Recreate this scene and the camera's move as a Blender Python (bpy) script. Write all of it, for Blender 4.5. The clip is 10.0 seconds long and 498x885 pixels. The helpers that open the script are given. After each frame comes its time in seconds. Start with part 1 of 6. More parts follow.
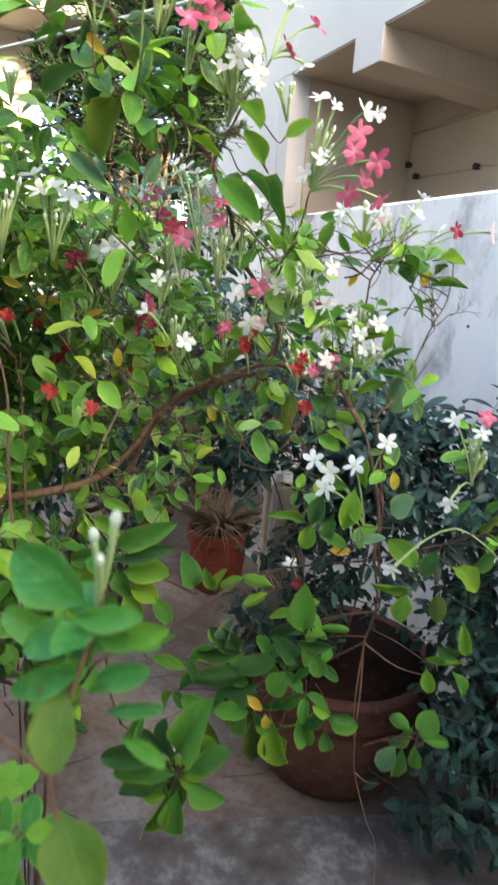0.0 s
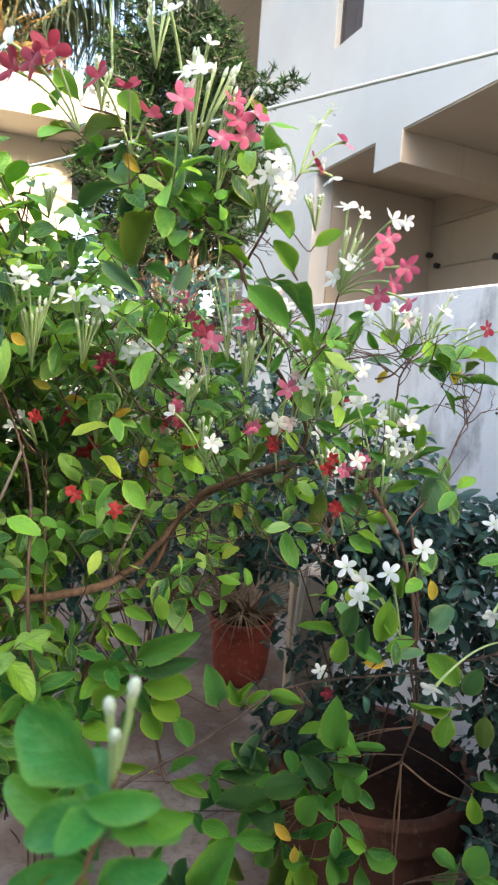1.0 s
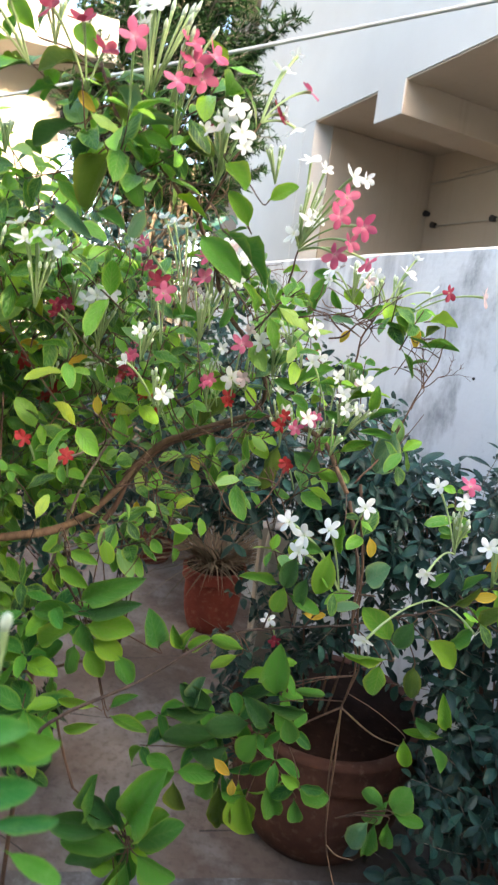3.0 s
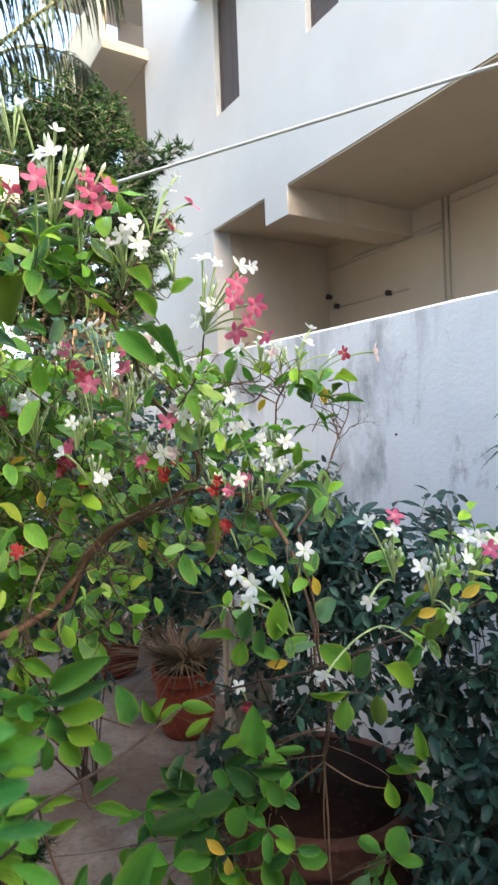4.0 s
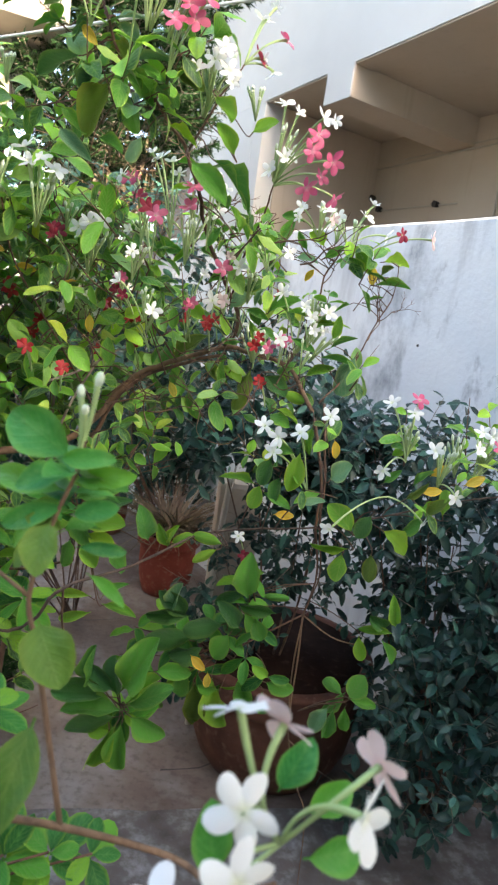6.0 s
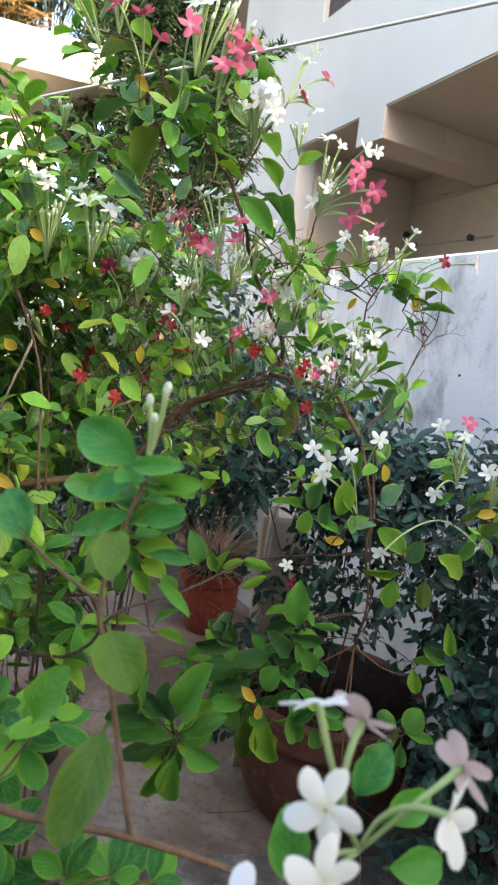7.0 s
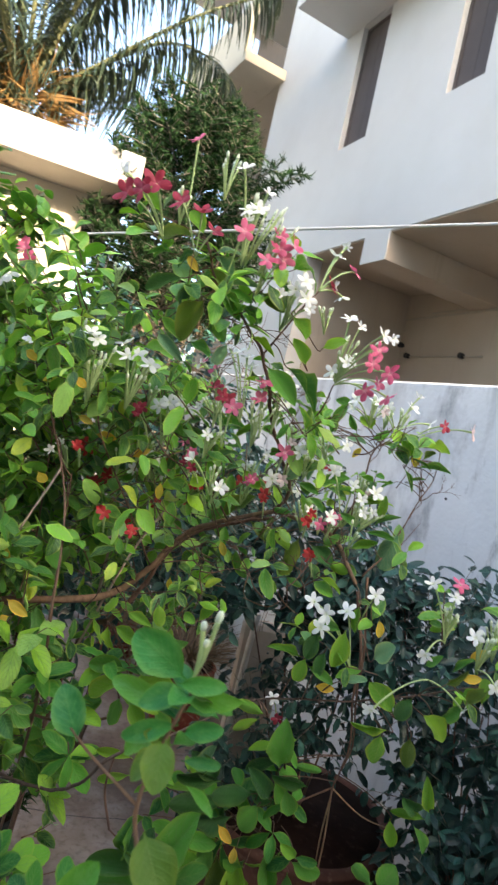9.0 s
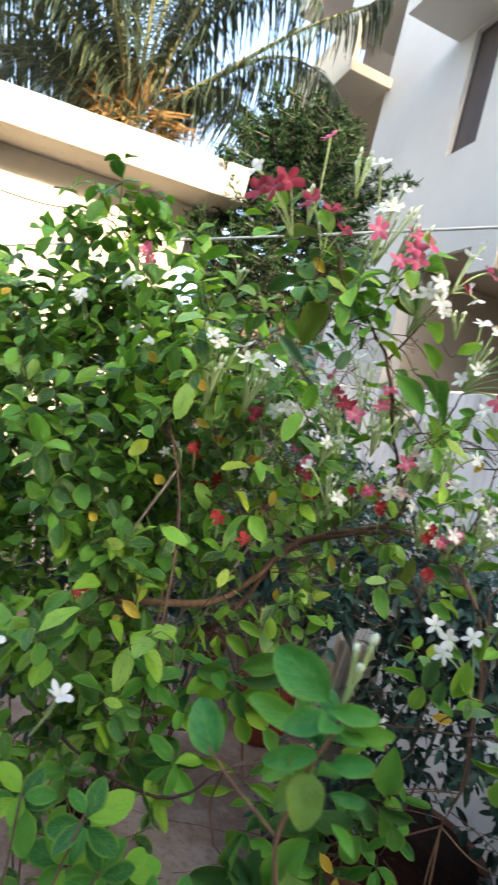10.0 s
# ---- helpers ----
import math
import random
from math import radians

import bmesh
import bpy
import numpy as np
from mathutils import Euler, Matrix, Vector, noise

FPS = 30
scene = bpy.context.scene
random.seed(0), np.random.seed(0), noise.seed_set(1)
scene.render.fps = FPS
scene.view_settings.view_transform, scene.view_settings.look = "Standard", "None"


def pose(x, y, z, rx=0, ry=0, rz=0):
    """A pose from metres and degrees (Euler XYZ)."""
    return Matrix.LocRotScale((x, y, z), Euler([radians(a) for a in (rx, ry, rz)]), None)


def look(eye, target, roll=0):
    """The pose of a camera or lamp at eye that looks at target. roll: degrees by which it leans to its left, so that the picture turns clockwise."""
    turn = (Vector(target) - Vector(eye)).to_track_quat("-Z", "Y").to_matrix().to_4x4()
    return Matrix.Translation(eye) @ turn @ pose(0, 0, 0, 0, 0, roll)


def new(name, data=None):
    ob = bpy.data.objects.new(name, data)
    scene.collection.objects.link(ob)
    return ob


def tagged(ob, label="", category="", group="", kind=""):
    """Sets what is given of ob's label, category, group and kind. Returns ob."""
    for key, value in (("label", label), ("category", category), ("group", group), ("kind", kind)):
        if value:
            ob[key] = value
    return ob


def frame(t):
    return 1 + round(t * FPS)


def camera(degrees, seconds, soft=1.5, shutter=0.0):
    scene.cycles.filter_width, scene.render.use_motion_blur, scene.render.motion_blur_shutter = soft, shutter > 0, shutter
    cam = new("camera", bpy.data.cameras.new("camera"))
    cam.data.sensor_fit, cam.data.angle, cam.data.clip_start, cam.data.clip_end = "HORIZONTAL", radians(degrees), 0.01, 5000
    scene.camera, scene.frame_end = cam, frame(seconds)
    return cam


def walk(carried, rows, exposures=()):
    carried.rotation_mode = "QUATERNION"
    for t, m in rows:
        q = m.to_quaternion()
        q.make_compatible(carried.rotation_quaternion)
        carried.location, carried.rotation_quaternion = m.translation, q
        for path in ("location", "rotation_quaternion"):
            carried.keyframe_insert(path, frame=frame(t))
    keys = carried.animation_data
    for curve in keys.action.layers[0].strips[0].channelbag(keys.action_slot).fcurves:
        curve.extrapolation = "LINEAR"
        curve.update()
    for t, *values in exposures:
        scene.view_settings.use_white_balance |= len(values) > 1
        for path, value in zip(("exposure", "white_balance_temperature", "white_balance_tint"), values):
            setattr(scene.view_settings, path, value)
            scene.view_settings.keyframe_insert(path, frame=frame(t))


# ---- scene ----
cam = camera(43.9, 10.0, soft=2.1, shutter=0.45)
UNIT = 0.75  # metres to one unit of the plan
cam.data.dof.use_dof, cam.data.dof.focus_distance, cam.data.dof.aperture_fstop = True, 1.15 * UNIT, 18.0
PATH = [
    (0, (0.068, 0.079, 1.1), (-0.078, 2.021, 0.642), 4.2),
    (0.5, (0.05, 0.12, 1.124), (-0.16, 2.078, 0.773), 4.1),
    (1, (0.057, 0.114, 1.129), (-0.19, 2.087, 0.916), 4.0),
    (1.5, (0.111, 0.091, 1.136), (-0.043, 2.07, 0.887), 4.9),
    (2, (0.163, 0.101, 1.132), (0.057, 2.05, 0.694), 7.8),
    (2.5, (0.129, 0.111, 1.143), (-0.043, 2.059, 0.722), 8.1),
    (2.7, (0.113, 0.114, 1.14), (-0.067, 2.064, 0.735), 8.2),
    (3.8, (0.13, 0.047, 1.123), (0.035, 2.042, 1.021), -0.9),
    (4, (0.143, 0.022, 1.099), (0.11, 2.021, 1.051), -2.1),
    (4.5, (0.11, 0.015, 1.073), (0.133, 2.002, 0.853), 3.7),
    (5, (0.073, 0.007, 1.059), (0.067, 1.974, 0.696), 9.4),
    (5.2, (0.086, 0.003, 1.059), (0.049, 1.961, 0.653), 11.2),
    (6.3, (0.083, -0.04, 1.021), (0.042, 1.932, 0.69), 6.5),
    (6.5, (0.08, -0.044, 1.019), (-0.022, 1.932, 0.728), 6.4),
    (7, (0.07, -0.041, 1.007), (-0.081, 1.935, 0.739), 6.5),
    (7.5, (0.072, -0.053, 1.012), (-0.034, 1.93, 0.776), 6.6),
    (8, (0.054, -0.066, 1.033), (-0.052, 1.921, 0.831), 7.3),
    (8.5, (0.034, -0.082, 1.071), (-0.043, 1.911, 0.913), 10.2),
    (9, (0.004, -0.11, 1.124), (-0.133, 1.885, 1.113), 12.2),
    (9.5, (-0.015, -0.101, 1.117), (-0.27, 1.883, 1.109), 13.4),
    (10, (-0.051, -0.079, 1.106), (-0.468, 1.876, 1.063), 14.2),
]
EXPOSURES = [(0.0, 3.15, 7100, 10), (1.0, 3.08, 7100, 10), (2.5, 3.22, 7100, 10), (4.2, 3.03, 7100, 10), (5.0, 3.22, 7100, 10), (7.0, 3.02, 7100, 10), (10.0, 2.80, 7100, 10)]
walk(cam, [(t, look(Vector(eye) * UNIT, Vector(target) * UNIT, roll)) for t, eye, target, roll in PATH], EXPOSURES)

# ---- light ----
SUN_TURN, SUN_HEIGHT = math.atan2(0.612, -0.784), radians(24)
world = bpy.data.worlds.new("world")
scene.world = world
world.use_nodes = True
sky = world.node_tree.nodes.new("ShaderNodeTexSky")
sky.sky_type, sky.sun_disc = "NISHITA", False
sky.sun_elevation, sky.sun_rotation = SUN_HEIGHT, SUN_TURN
sky.air_density, sky.dust_density, sky.ozone_density = 1.0, 3.0, 1.0
world.node_tree.links.new(sky.outputs[0], world.node_tree.nodes["Background"].inputs[0])
world.node_tree.nodes["Background"].inputs[1].default_value = 0.15
sun_data = bpy.data.lights.new("sun", "SUN")
sun_data.energy, sun_data.angle, sun_data.color = 2.0, radians(0.6), (1.0, 0.91, 0.78)
sun = new("sun", sun_data)
sun.matrix_world = look((0, 0, 0), (-0.612 * math.cos(SUN_HEIGHT), 0.784 * math.cos(SUN_HEIGHT), -math.sin(SUN_HEIGHT)))


# ---- materials ----
def material(name, colour, rough=0.6, metal=0.0):
    m = bpy.data.materials.new(name)
    m.use_nodes = True
    b = m.node_tree.nodes["Principled BSDF"]
    b.inputs["Base Color"].default_value = (*colour, 1)
    b.inputs["Roughness"].default_value = rough
    b.inputs["Metallic"].default_value = metal
    return m


def node(m, kind, **values):
    n = m.node_tree.nodes.new(kind)
    for key, value in values.items():
        n.inputs[key.replace("_", " ")].default_value = value
    return n


def wire(m, a, b):
    m.node_tree.links.new(a, b)


def ramp(m, source, stops):
    r = m.node_tree.nodes.new("ShaderNodeValToRGB")
    while len(r.color_ramp.elements) < len(stops):
        r.color_ramp.elements.new(0.5)
    for e, (at, c) in zip(r.color_ramp.elements, stops):
        e.position, e.color = at, (*c, 1)
    wire(m, source, r.inputs[0])
    return r.outputs[0]


def mix(m, factor, a, b, blend="MIX"):
    n = m.node_tree.nodes.new("ShaderNodeMix")
    n.data_type, n.blend_type = "RGBA", blend
    for socket, value in ((n.inputs[0], factor), (n.inputs[6], a), (n.inputs[7], b)):
        if isinstance(value, (int, float)):
            socket.default_value = value
        elif isinstance(value, tuple):
            socket.default_value = (*value, 1)
        else:
            wire(m, value, socket)
    return n.outputs[2]


def place_of(m, scale=(1, 1, 1)):
    c = m.node_tree.nodes.new("ShaderNodeTexCoord")
    s = m.node_tree.nodes.new("ShaderNodeMapping")
    s.inputs["Scale"].default_value = scale
    wire(m, c.outputs["Object"], s.inputs[0])
    return s.outputs[0]


def noise_of(m, where, scale, detail=6.0, rough=0.6):
    n = node(m, "ShaderNodeTexNoise", Scale=scale, Detail=detail, Roughness=rough)
    wire(m, where, n.inputs["Vector"])
    return n.outputs["Fac"]


def bump(m, height, strength=0.3, distance=0.01):
    n = node(m, "ShaderNodeBump", Strength=strength, Distance=distance)
    wire(m, height, n.inputs["Height"])
    wire(m, n.outputs[0], m.node_tree.nodes["Principled BSDF"].inputs["Normal"])


def base_of(m):
    return m.node_tree.nodes["Principled BSDF"].inputs["Base Color"]


def plaster(name, colour, dark, amount=0.5, grain=60, streaks=True):
    """Painted cement plaster with blotches, streaks that run down, and fine grain."""
    m = material(name, colour, 0.85)
    p = place_of(m)
    col = mix(m, ramp(m, noise_of(m, p, 1.3, 8), [(0.35, (0, 0, 0)), (0.75, (amount, amount, amount))]), colour, dark)
    if streaks:
        q = place_of(m, (9, 9, 0.7))
        col = mix(m, ramp(m, noise_of(m, q, 1.0, 5), [(0.58, (0, 0, 0)), (0.8, (amount, amount, amount))]), col, dark)
    wire(m, col, base_of(m))
    bump(m, noise_of(m, p, grain, 4), 0.25, 0.004)
    return m


def leaf_material(name, stops, vein, gloss=0.45, glow=0.35, by_object=False, shine=0.26, rib_mark=0.5, edge=0.55):
    """A leaf blade: greens that differ leaf by leaf, a pale midrib with side veins, light that comes through."""
    m = material(name, stops[0][1], gloss)
    nt = m.node_tree
    b = nt.nodes["Principled BSDF"]
    b.inputs["Specular IOR Level"].default_value = shine
    if by_object:
        rnd = nt.nodes.new("ShaderNodeObjectInfo").outputs["Random"]
    else:
        rnd = nt.nodes.new("ShaderNodeNewGeometry").outputs["Random Per Island"]
    col = ramp(m, rnd, stops)
    uv = nt.nodes.new("ShaderNodeUVMap")
    sep = nt.nodes.new("ShaderNodeSeparateXYZ")
    wire(m, uv.outputs[0], sep.inputs[0])
    off = nt.nodes.new("ShaderNodeMath")
    off.operation, off.inputs[1].default_value = "SUBTRACT", 0.5
    wire(m, sep.outputs[0], off.inputs[0])
    size = nt.nodes.new("ShaderNodeMath")
    size.operation = "ABSOLUTE"
    wire(m, off.outputs[0], size.inputs[0])
    rib = ramp(m, size.outputs[0], [(0.0, (rib_mark, rib_mark, rib_mark)), (0.045, (0, 0, 0))])
    slant = nt.nodes.new("ShaderNodeMath")
    slant.operation, slant.inputs[1].default_value = "MULTIPLY_ADD", -0.75
    wire(m, size.outputs[0], slant.inputs[0])
    wire(m, sep.outputs[1], slant.inputs[2])
    wave = nt.nodes.new("ShaderNodeMath")
    wave.operation, wave.inputs[1].default_value = "MULTIPLY", 44.0
    wire(m, slant.outputs[0], wave.inputs[0])
    sine = nt.nodes.new("ShaderNodeMath")
    sine.operation = "SINE"
    wire(m, wave.outputs[0], sine.inputs[0])
    side = ramp(m, sine.outputs[0], [(0.55, (0, 0, 0)), (0.98, (0.65 * rib_mark,) * 3)])
    mottle = noise_of(m, place_of(m), 55, 4)
    col = mix(m, ramp(m, mottle, [(0.47, (0, 0, 0)), (0.72, (0.55, 0.55, 0.55))]), col, vein)
    rim = ramp(m, size.outputs[0], [(0.34, (0, 0, 0)), (0.50, (edge, edge, edge))])
    col = mix(m, rim, col, (vein[0] * 2.0, vein[1] * 1.4, vein[2] * 0.8))
    blotch = ramp(m, noise_of(m, place_of(m), 24, 3), [(0.60, (0, 0, 0)), (0.72, (0.5, 0.5, 0.5))])
    col = mix(m, mix(m, 1.0, blotch, rim, "MULTIPLY"), col, (vein[0] * 2.2, vein[1] * 1.1, vein[2] * 0.4))
    col = mix(m, side, col, vein)
    col = mix(m, rib, col, vein)
    wire(m, col, base_of(m))
    relief = mix(m, 0.6, mix(m, rib, side, (0.5, 0.5, 0.5), "ADD"), noise_of(m, place_of(m), 120, 3))
    bump(m, relief, 0.8, 0.003)
    wire(m, ramp(m, mottle, [(0.3, (gloss * 0.8,) * 3), (0.7, (min(gloss * 1.35, 0.9),) * 3)]), b.inputs["Roughness"])
    thin = nt.nodes.new("ShaderNodeBsdfTranslucent")
    through_col = mix(m, 1.0, col, (1.1, 1.15, 0.6), "MULTIPLY")
    wire(m, through_col, thin.inputs[0])
    both = nt.nodes.new("ShaderNodeMixShader")
    both.inputs[0].default_value = glow
    wire(m, b.outputs[0], both.inputs[1])
    wire(m, thin.outputs[0], both.inputs[2])
    wire(m, both.outputs[0], nt.nodes["Material Output"].inputs[0])
    return m


def petal_material(name, tip, heart):
    m = material(name, tip, 0.6)
    nt = m.node_tree
    uv = nt.nodes.new("ShaderNodeUVMap")
    sep = nt.nodes.new("ShaderNodeSeparateXYZ")
    wire(m, uv.outputs[0], sep.inputs[0])
    rnd = nt.nodes.new("ShaderNodeObjectInfo").outputs["Random"]
    col = ramp(m, sep.outputs[1], [(0.0, heart), (0.32, tip)])
    col = mix(m, ramp(m, rnd, [(0.0, (0, 0, 0)), (1.0, (0.22, 0.22, 0.22))]), col, heart)
    wire(m, col, base_of(m))
    thin = nt.nodes.new("ShaderNodeBsdfTranslucent")
    wire(m, col, thin.inputs[0])
    both = nt.nodes.new("ShaderNodeMixShader")
    both.inputs[0].default_value = 0.35
    wire(m, nt.nodes["Principled BSDF"].outputs[0], both.inputs[1])
    wire(m, thin.outputs[0], both.inputs[2])
    wire(m, both.outputs[0], nt.nodes["Material Output"].inputs[0])
    return m


GREENS = [(0.0, (0.014, 0.070, 0.014)), (0.25, (0.043, 0.165, 0.025)), (0.5, (0.120, 0.365, 0.041)), (0.72, (0.213, 0.518, 0.045)), (0.86, (0.364, 0.656, 0.050)), (0.93, (0.221, 0.453, 0.168)), (1.0, (0.510, 0.615, 0.049))]
FRESH = [(0.0, (0.022, 0.17, 0.050)), (0.5, (0.042, 0.25, 0.050)), (0.85, (0.085, 0.30, 0.036)), (1.0, (0.12, 0.34, 0.030))]
LOWER = [(0.0, (0.017, 0.106, 0.028)), (0.4, (0.037, 0.185, 0.031)), (0.75, (0.085, 0.298, 0.031)), (1.0, (0.242, 0.450, 0.032))]
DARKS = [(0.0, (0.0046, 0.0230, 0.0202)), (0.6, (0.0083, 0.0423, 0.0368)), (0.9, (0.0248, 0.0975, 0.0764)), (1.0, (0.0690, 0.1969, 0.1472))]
DEEP = [(0.0, (0.012, 0.058, 0.013)), (0.4, (0.050, 0.198, 0.026)), (0.75, (0.119, 0.344, 0.033)), (0.92, (0.266, 0.502, 0.040)), (1.0, (0.210, 0.357, 0.118))]
GOLD = [(0.0, (0.62, 0.50, 0.06)), (0.6, (0.68, 0.42, 0.05)), (1.0, (0.50, 0.45, 0.08))]
PALE = (0.22, 0.40, 0.09)
leaf_one, leaf_mass = leaf_material("creeper_leaf", GREENS, PALE, 0.30, 0.20, True, 0.38), leaf_material("creeper_foliage", GREENS, PALE, 0.30, 0.20, False, 0.38)
fresh_one = leaf_material("fresh_leaf", FRESH, (0.16, 0.38, 0.10), 0.36, 0.26, True, 0.26, 0.2, 0.25)
olive_one = leaf_material("sunlit_leaf", [(0.0, (0.075, 0.17, 0.028)), (1.0, (0.16, 0.28, 0.03))], (0.18, 0.28, 0.07), 0.42, 0.3, True, 0.25, 0.3, 0.2)
low_one = leaf_material("lower_leaf", LOWER, (0.12, 0.28, 0.06), 0.42, 0.22, True, 0.2, 0.4)
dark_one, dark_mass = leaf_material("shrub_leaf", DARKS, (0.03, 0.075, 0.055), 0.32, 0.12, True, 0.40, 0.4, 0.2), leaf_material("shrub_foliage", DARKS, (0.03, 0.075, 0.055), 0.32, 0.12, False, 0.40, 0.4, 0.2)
deep_one, deep_mass = leaf_material("bush_leaf", DEEP, (0.12, 0.24, 0.05), 0.32, 0.18, True, 0.36), leaf_material("bush_foliage", DEEP, (0.12, 0.24, 0.05), 0.32, 0.18, False, 0.36)
TONES = {
    "bright": leaf_material("bright_leaf", [(0.0, (0.106, 0.319, 0.029)), (0.6, (0.179, 0.425, 0.033)), (1.0, (0.269, 0.496, 0.039))], (0.24, 0.40, 0.08), 0.34, 0.28, True, 0.34, 0.5),
    "green": leaf_material("green_leaf", [(0.0, (0.050, 0.218, 0.033)), (1.0, (0.106, 0.354, 0.040))], (0.14, 0.30, 0.07), 0.32, 0.22, True, 0.38, 0.5),
    "dark": leaf_material("dark_leaf", [(0.0, (0.018, 0.094, 0.024)), (1.0, (0.045, 0.177, 0.033))], (0.08, 0.20, 0.05), 0.30, 0.18, True, 0.4, 0.45),
    "olive": leaf_material("olive_leaf", [(0.0, (0.062, 0.130, 0.018)), (1.0, (0.123, 0.212, 0.024))], (0.15, 0.22, 0.05), 0.36, 0.30, True, 0.3, 0.4),
    "blue": leaf_material("bluish_leaf", [(0.0, (0.090, 0.248, 0.116)), (1.0, (0.157, 0.354, 0.165))], (0.22, 0.36, 0.18), 0.30, 0.18, True, 0.5, 0.5),
}
gold_one = leaf_material("yellowed_leaf", GOLD, (0.7, 0.55, 0.15), 0.55, 0.35, True)
needle_mass = leaf_material("conifer_needles", [(0.0, (0.005, 0.020, 0.008)), (0.7, (0.014, 0.040, 0.012)), (1.0, (0.03, 0.07, 0.018))], (0.02, 0.05, 0.015), 0.75, 0.08, False, 0.12, 0.1)
frond_mass = leaf_material("palm_leaflets", [(0.0, (0.010, 0.026, 0.024)), (0.6, (0.026, 0.050, 0.036)), (1.0, (0.085, 0.105, 0.050))], (0.07, 0.09, 0.05), 0.30, 0.22, False, 0.6, 0.3)
straw_mass = leaf_material("dry_fibre", [(0.0, (0.16, 0.085, 0.03)), (1.0, (0.36, 0.21, 0.08))], (0.3, 0.2, 0.09), 0.8, 0.2)
dead_mass = leaf_material("dead_fronds", [(0.0, (0.045, 0.032, 0.020)), (0.6, (0.11, 0.080, 0.050)), (1.0, (0.22, 0.17, 0.11))], (0.16, 0.12, 0.08), 0.85, 0.1)
grass_mass = leaf_material("strap_leaf", [(0.0, (0.045, 0.06, 0.035)), (0.35, (0.075, 0.052, 0.045)), (0.7, (0.15, 0.105, 0.08)), (1.0, (0.34, 0.29, 0.22))], (0.18, 0.14, 0.10), 0.6, 0.2)

white_petal = petal_material("white_petal", (0.94, 0.94, 0.93), (0.80, 0.82, 0.60))
pink_petal = petal_material("pink_petal", (0.70, 0.115, 0.24), (0.84, 0.42, 0.50))
red_petal = petal_material("crimson_petal", (0.33, 0.020, 0.050), (0.48, 0.10, 0.14))
blush_petal = petal_material("blush_petal", (0.78, 0.62, 0.60), (0.72, 0.50, 0.48))
orange_petal = petal_material("scarlet_petal", (0.50, 0.030, 0.032), (0.58, 0.10, 0.08))
tube_green = material("flower_tube_green", (0.36, 0.48, 0.20), 0.5)
bud_tip = material("bud_tip", (0.62, 0.70, 0.52), 0.5)


def bark(name, a, b):
    m = material(name, a, 0.85)
    p = place_of(m, (1, 1, 0.25))
    n = noise_of(m, p, 90, 5)
    wire(m, ramp(m, n, [(0.3, a), (0.7, b)]), base_of(m))
    bump(m, n, 0.5, 0.003)
    return m


red_bark = bark("reddish_bark", (0.070, 0.036, 0.025), (0.18, 0.098, 0.060))
dark_bark = bark("dark_bark", (0.040, 0.024, 0.017), (0.10, 0.064, 0.045))
tan_bark = bark("tan_bark", (0.11, 0.062, 0.035), (0.24, 0.14, 0.08))
grey_bark = bark("grey_bark", (0.12, 0.09, 0.07), (0.30, 0.25, 0.20))
dry_bark = bark("dry_twig", (0.22, 0.16, 0.12), (0.42, 0.34, 0.27))
frond_rib = bark("frond_rib", (0.07, 0.085, 0.035), (0.15, 0.14, 0.06))
green_stem = bark("green_stem", (0.13, 0.20, 0.06), (0.26, 0.22, 0.10))

concrete = material("yard_concrete", (0.36, 0.32, 0.29), 0.9)
concrete.node_tree.nodes["Principled BSDF"].inputs["Specular IOR Level"].default_value = 0.15
cp = place_of(concrete)
c1 = ramp(concrete, noise_of(concrete, cp, 1.4, 9, 0.65), [(0.32, (0.105, 0.078, 0.066)), (0.5, (0.165, 0.13, 0.114)), (0.68, (0.25, 0.225, 0.21))])
c2 = mix(concrete, ramp(concrete, noise_of(concrete, cp, 4.2, 7), [(0.50, (0, 0, 0)), (0.68, (0.42, 0.42, 0.42))]), c1, (0.33, 0.325, 0.335))
c3 = mix(concrete, ramp(concrete, noise_of(concrete, cp, 30, 4), [(0.34, (0.45, 0.45, 0.45)), (0.5, (0, 0, 0))]), c2, (0.09, 0.07, 0.06))
wire(concrete, c3, base_of(concrete))
bump(concrete, noise_of(concrete, cp, 25, 9, 0.7), 0.6, 0.012)

pale_cement = material("pale_cement", (0.42, 0.42, 0.43), 0.9)
pale_cement.node_tree.nodes["Principled BSDF"].inputs["Specular IOR Level"].default_value = 0.15
pc = place_of(pale_cement)
p1 = ramp(pale_cement, noise_of(pale_cement, pc, 5, 9, 0.7), [(0.36, (0.07, 0.06, 0.057)), (0.5, (0.125, 0.118, 0.118)), (0.64, (0.27, 0.275, 0.29))])
wire(pale_cement, mix(pale_cement, ramp(pale_cement, noise_of(pale_cement, pc, 40, 5), [(0.3, (0.5, 0.5, 0.5)), (0.5, (0, 0, 0))]), p1, (0.15, 0.13, 0.12)), base_of(pale_cement))
bump(pale_cement, noise_of(pale_cement, pc, 50, 8), 0.5, 0.006)

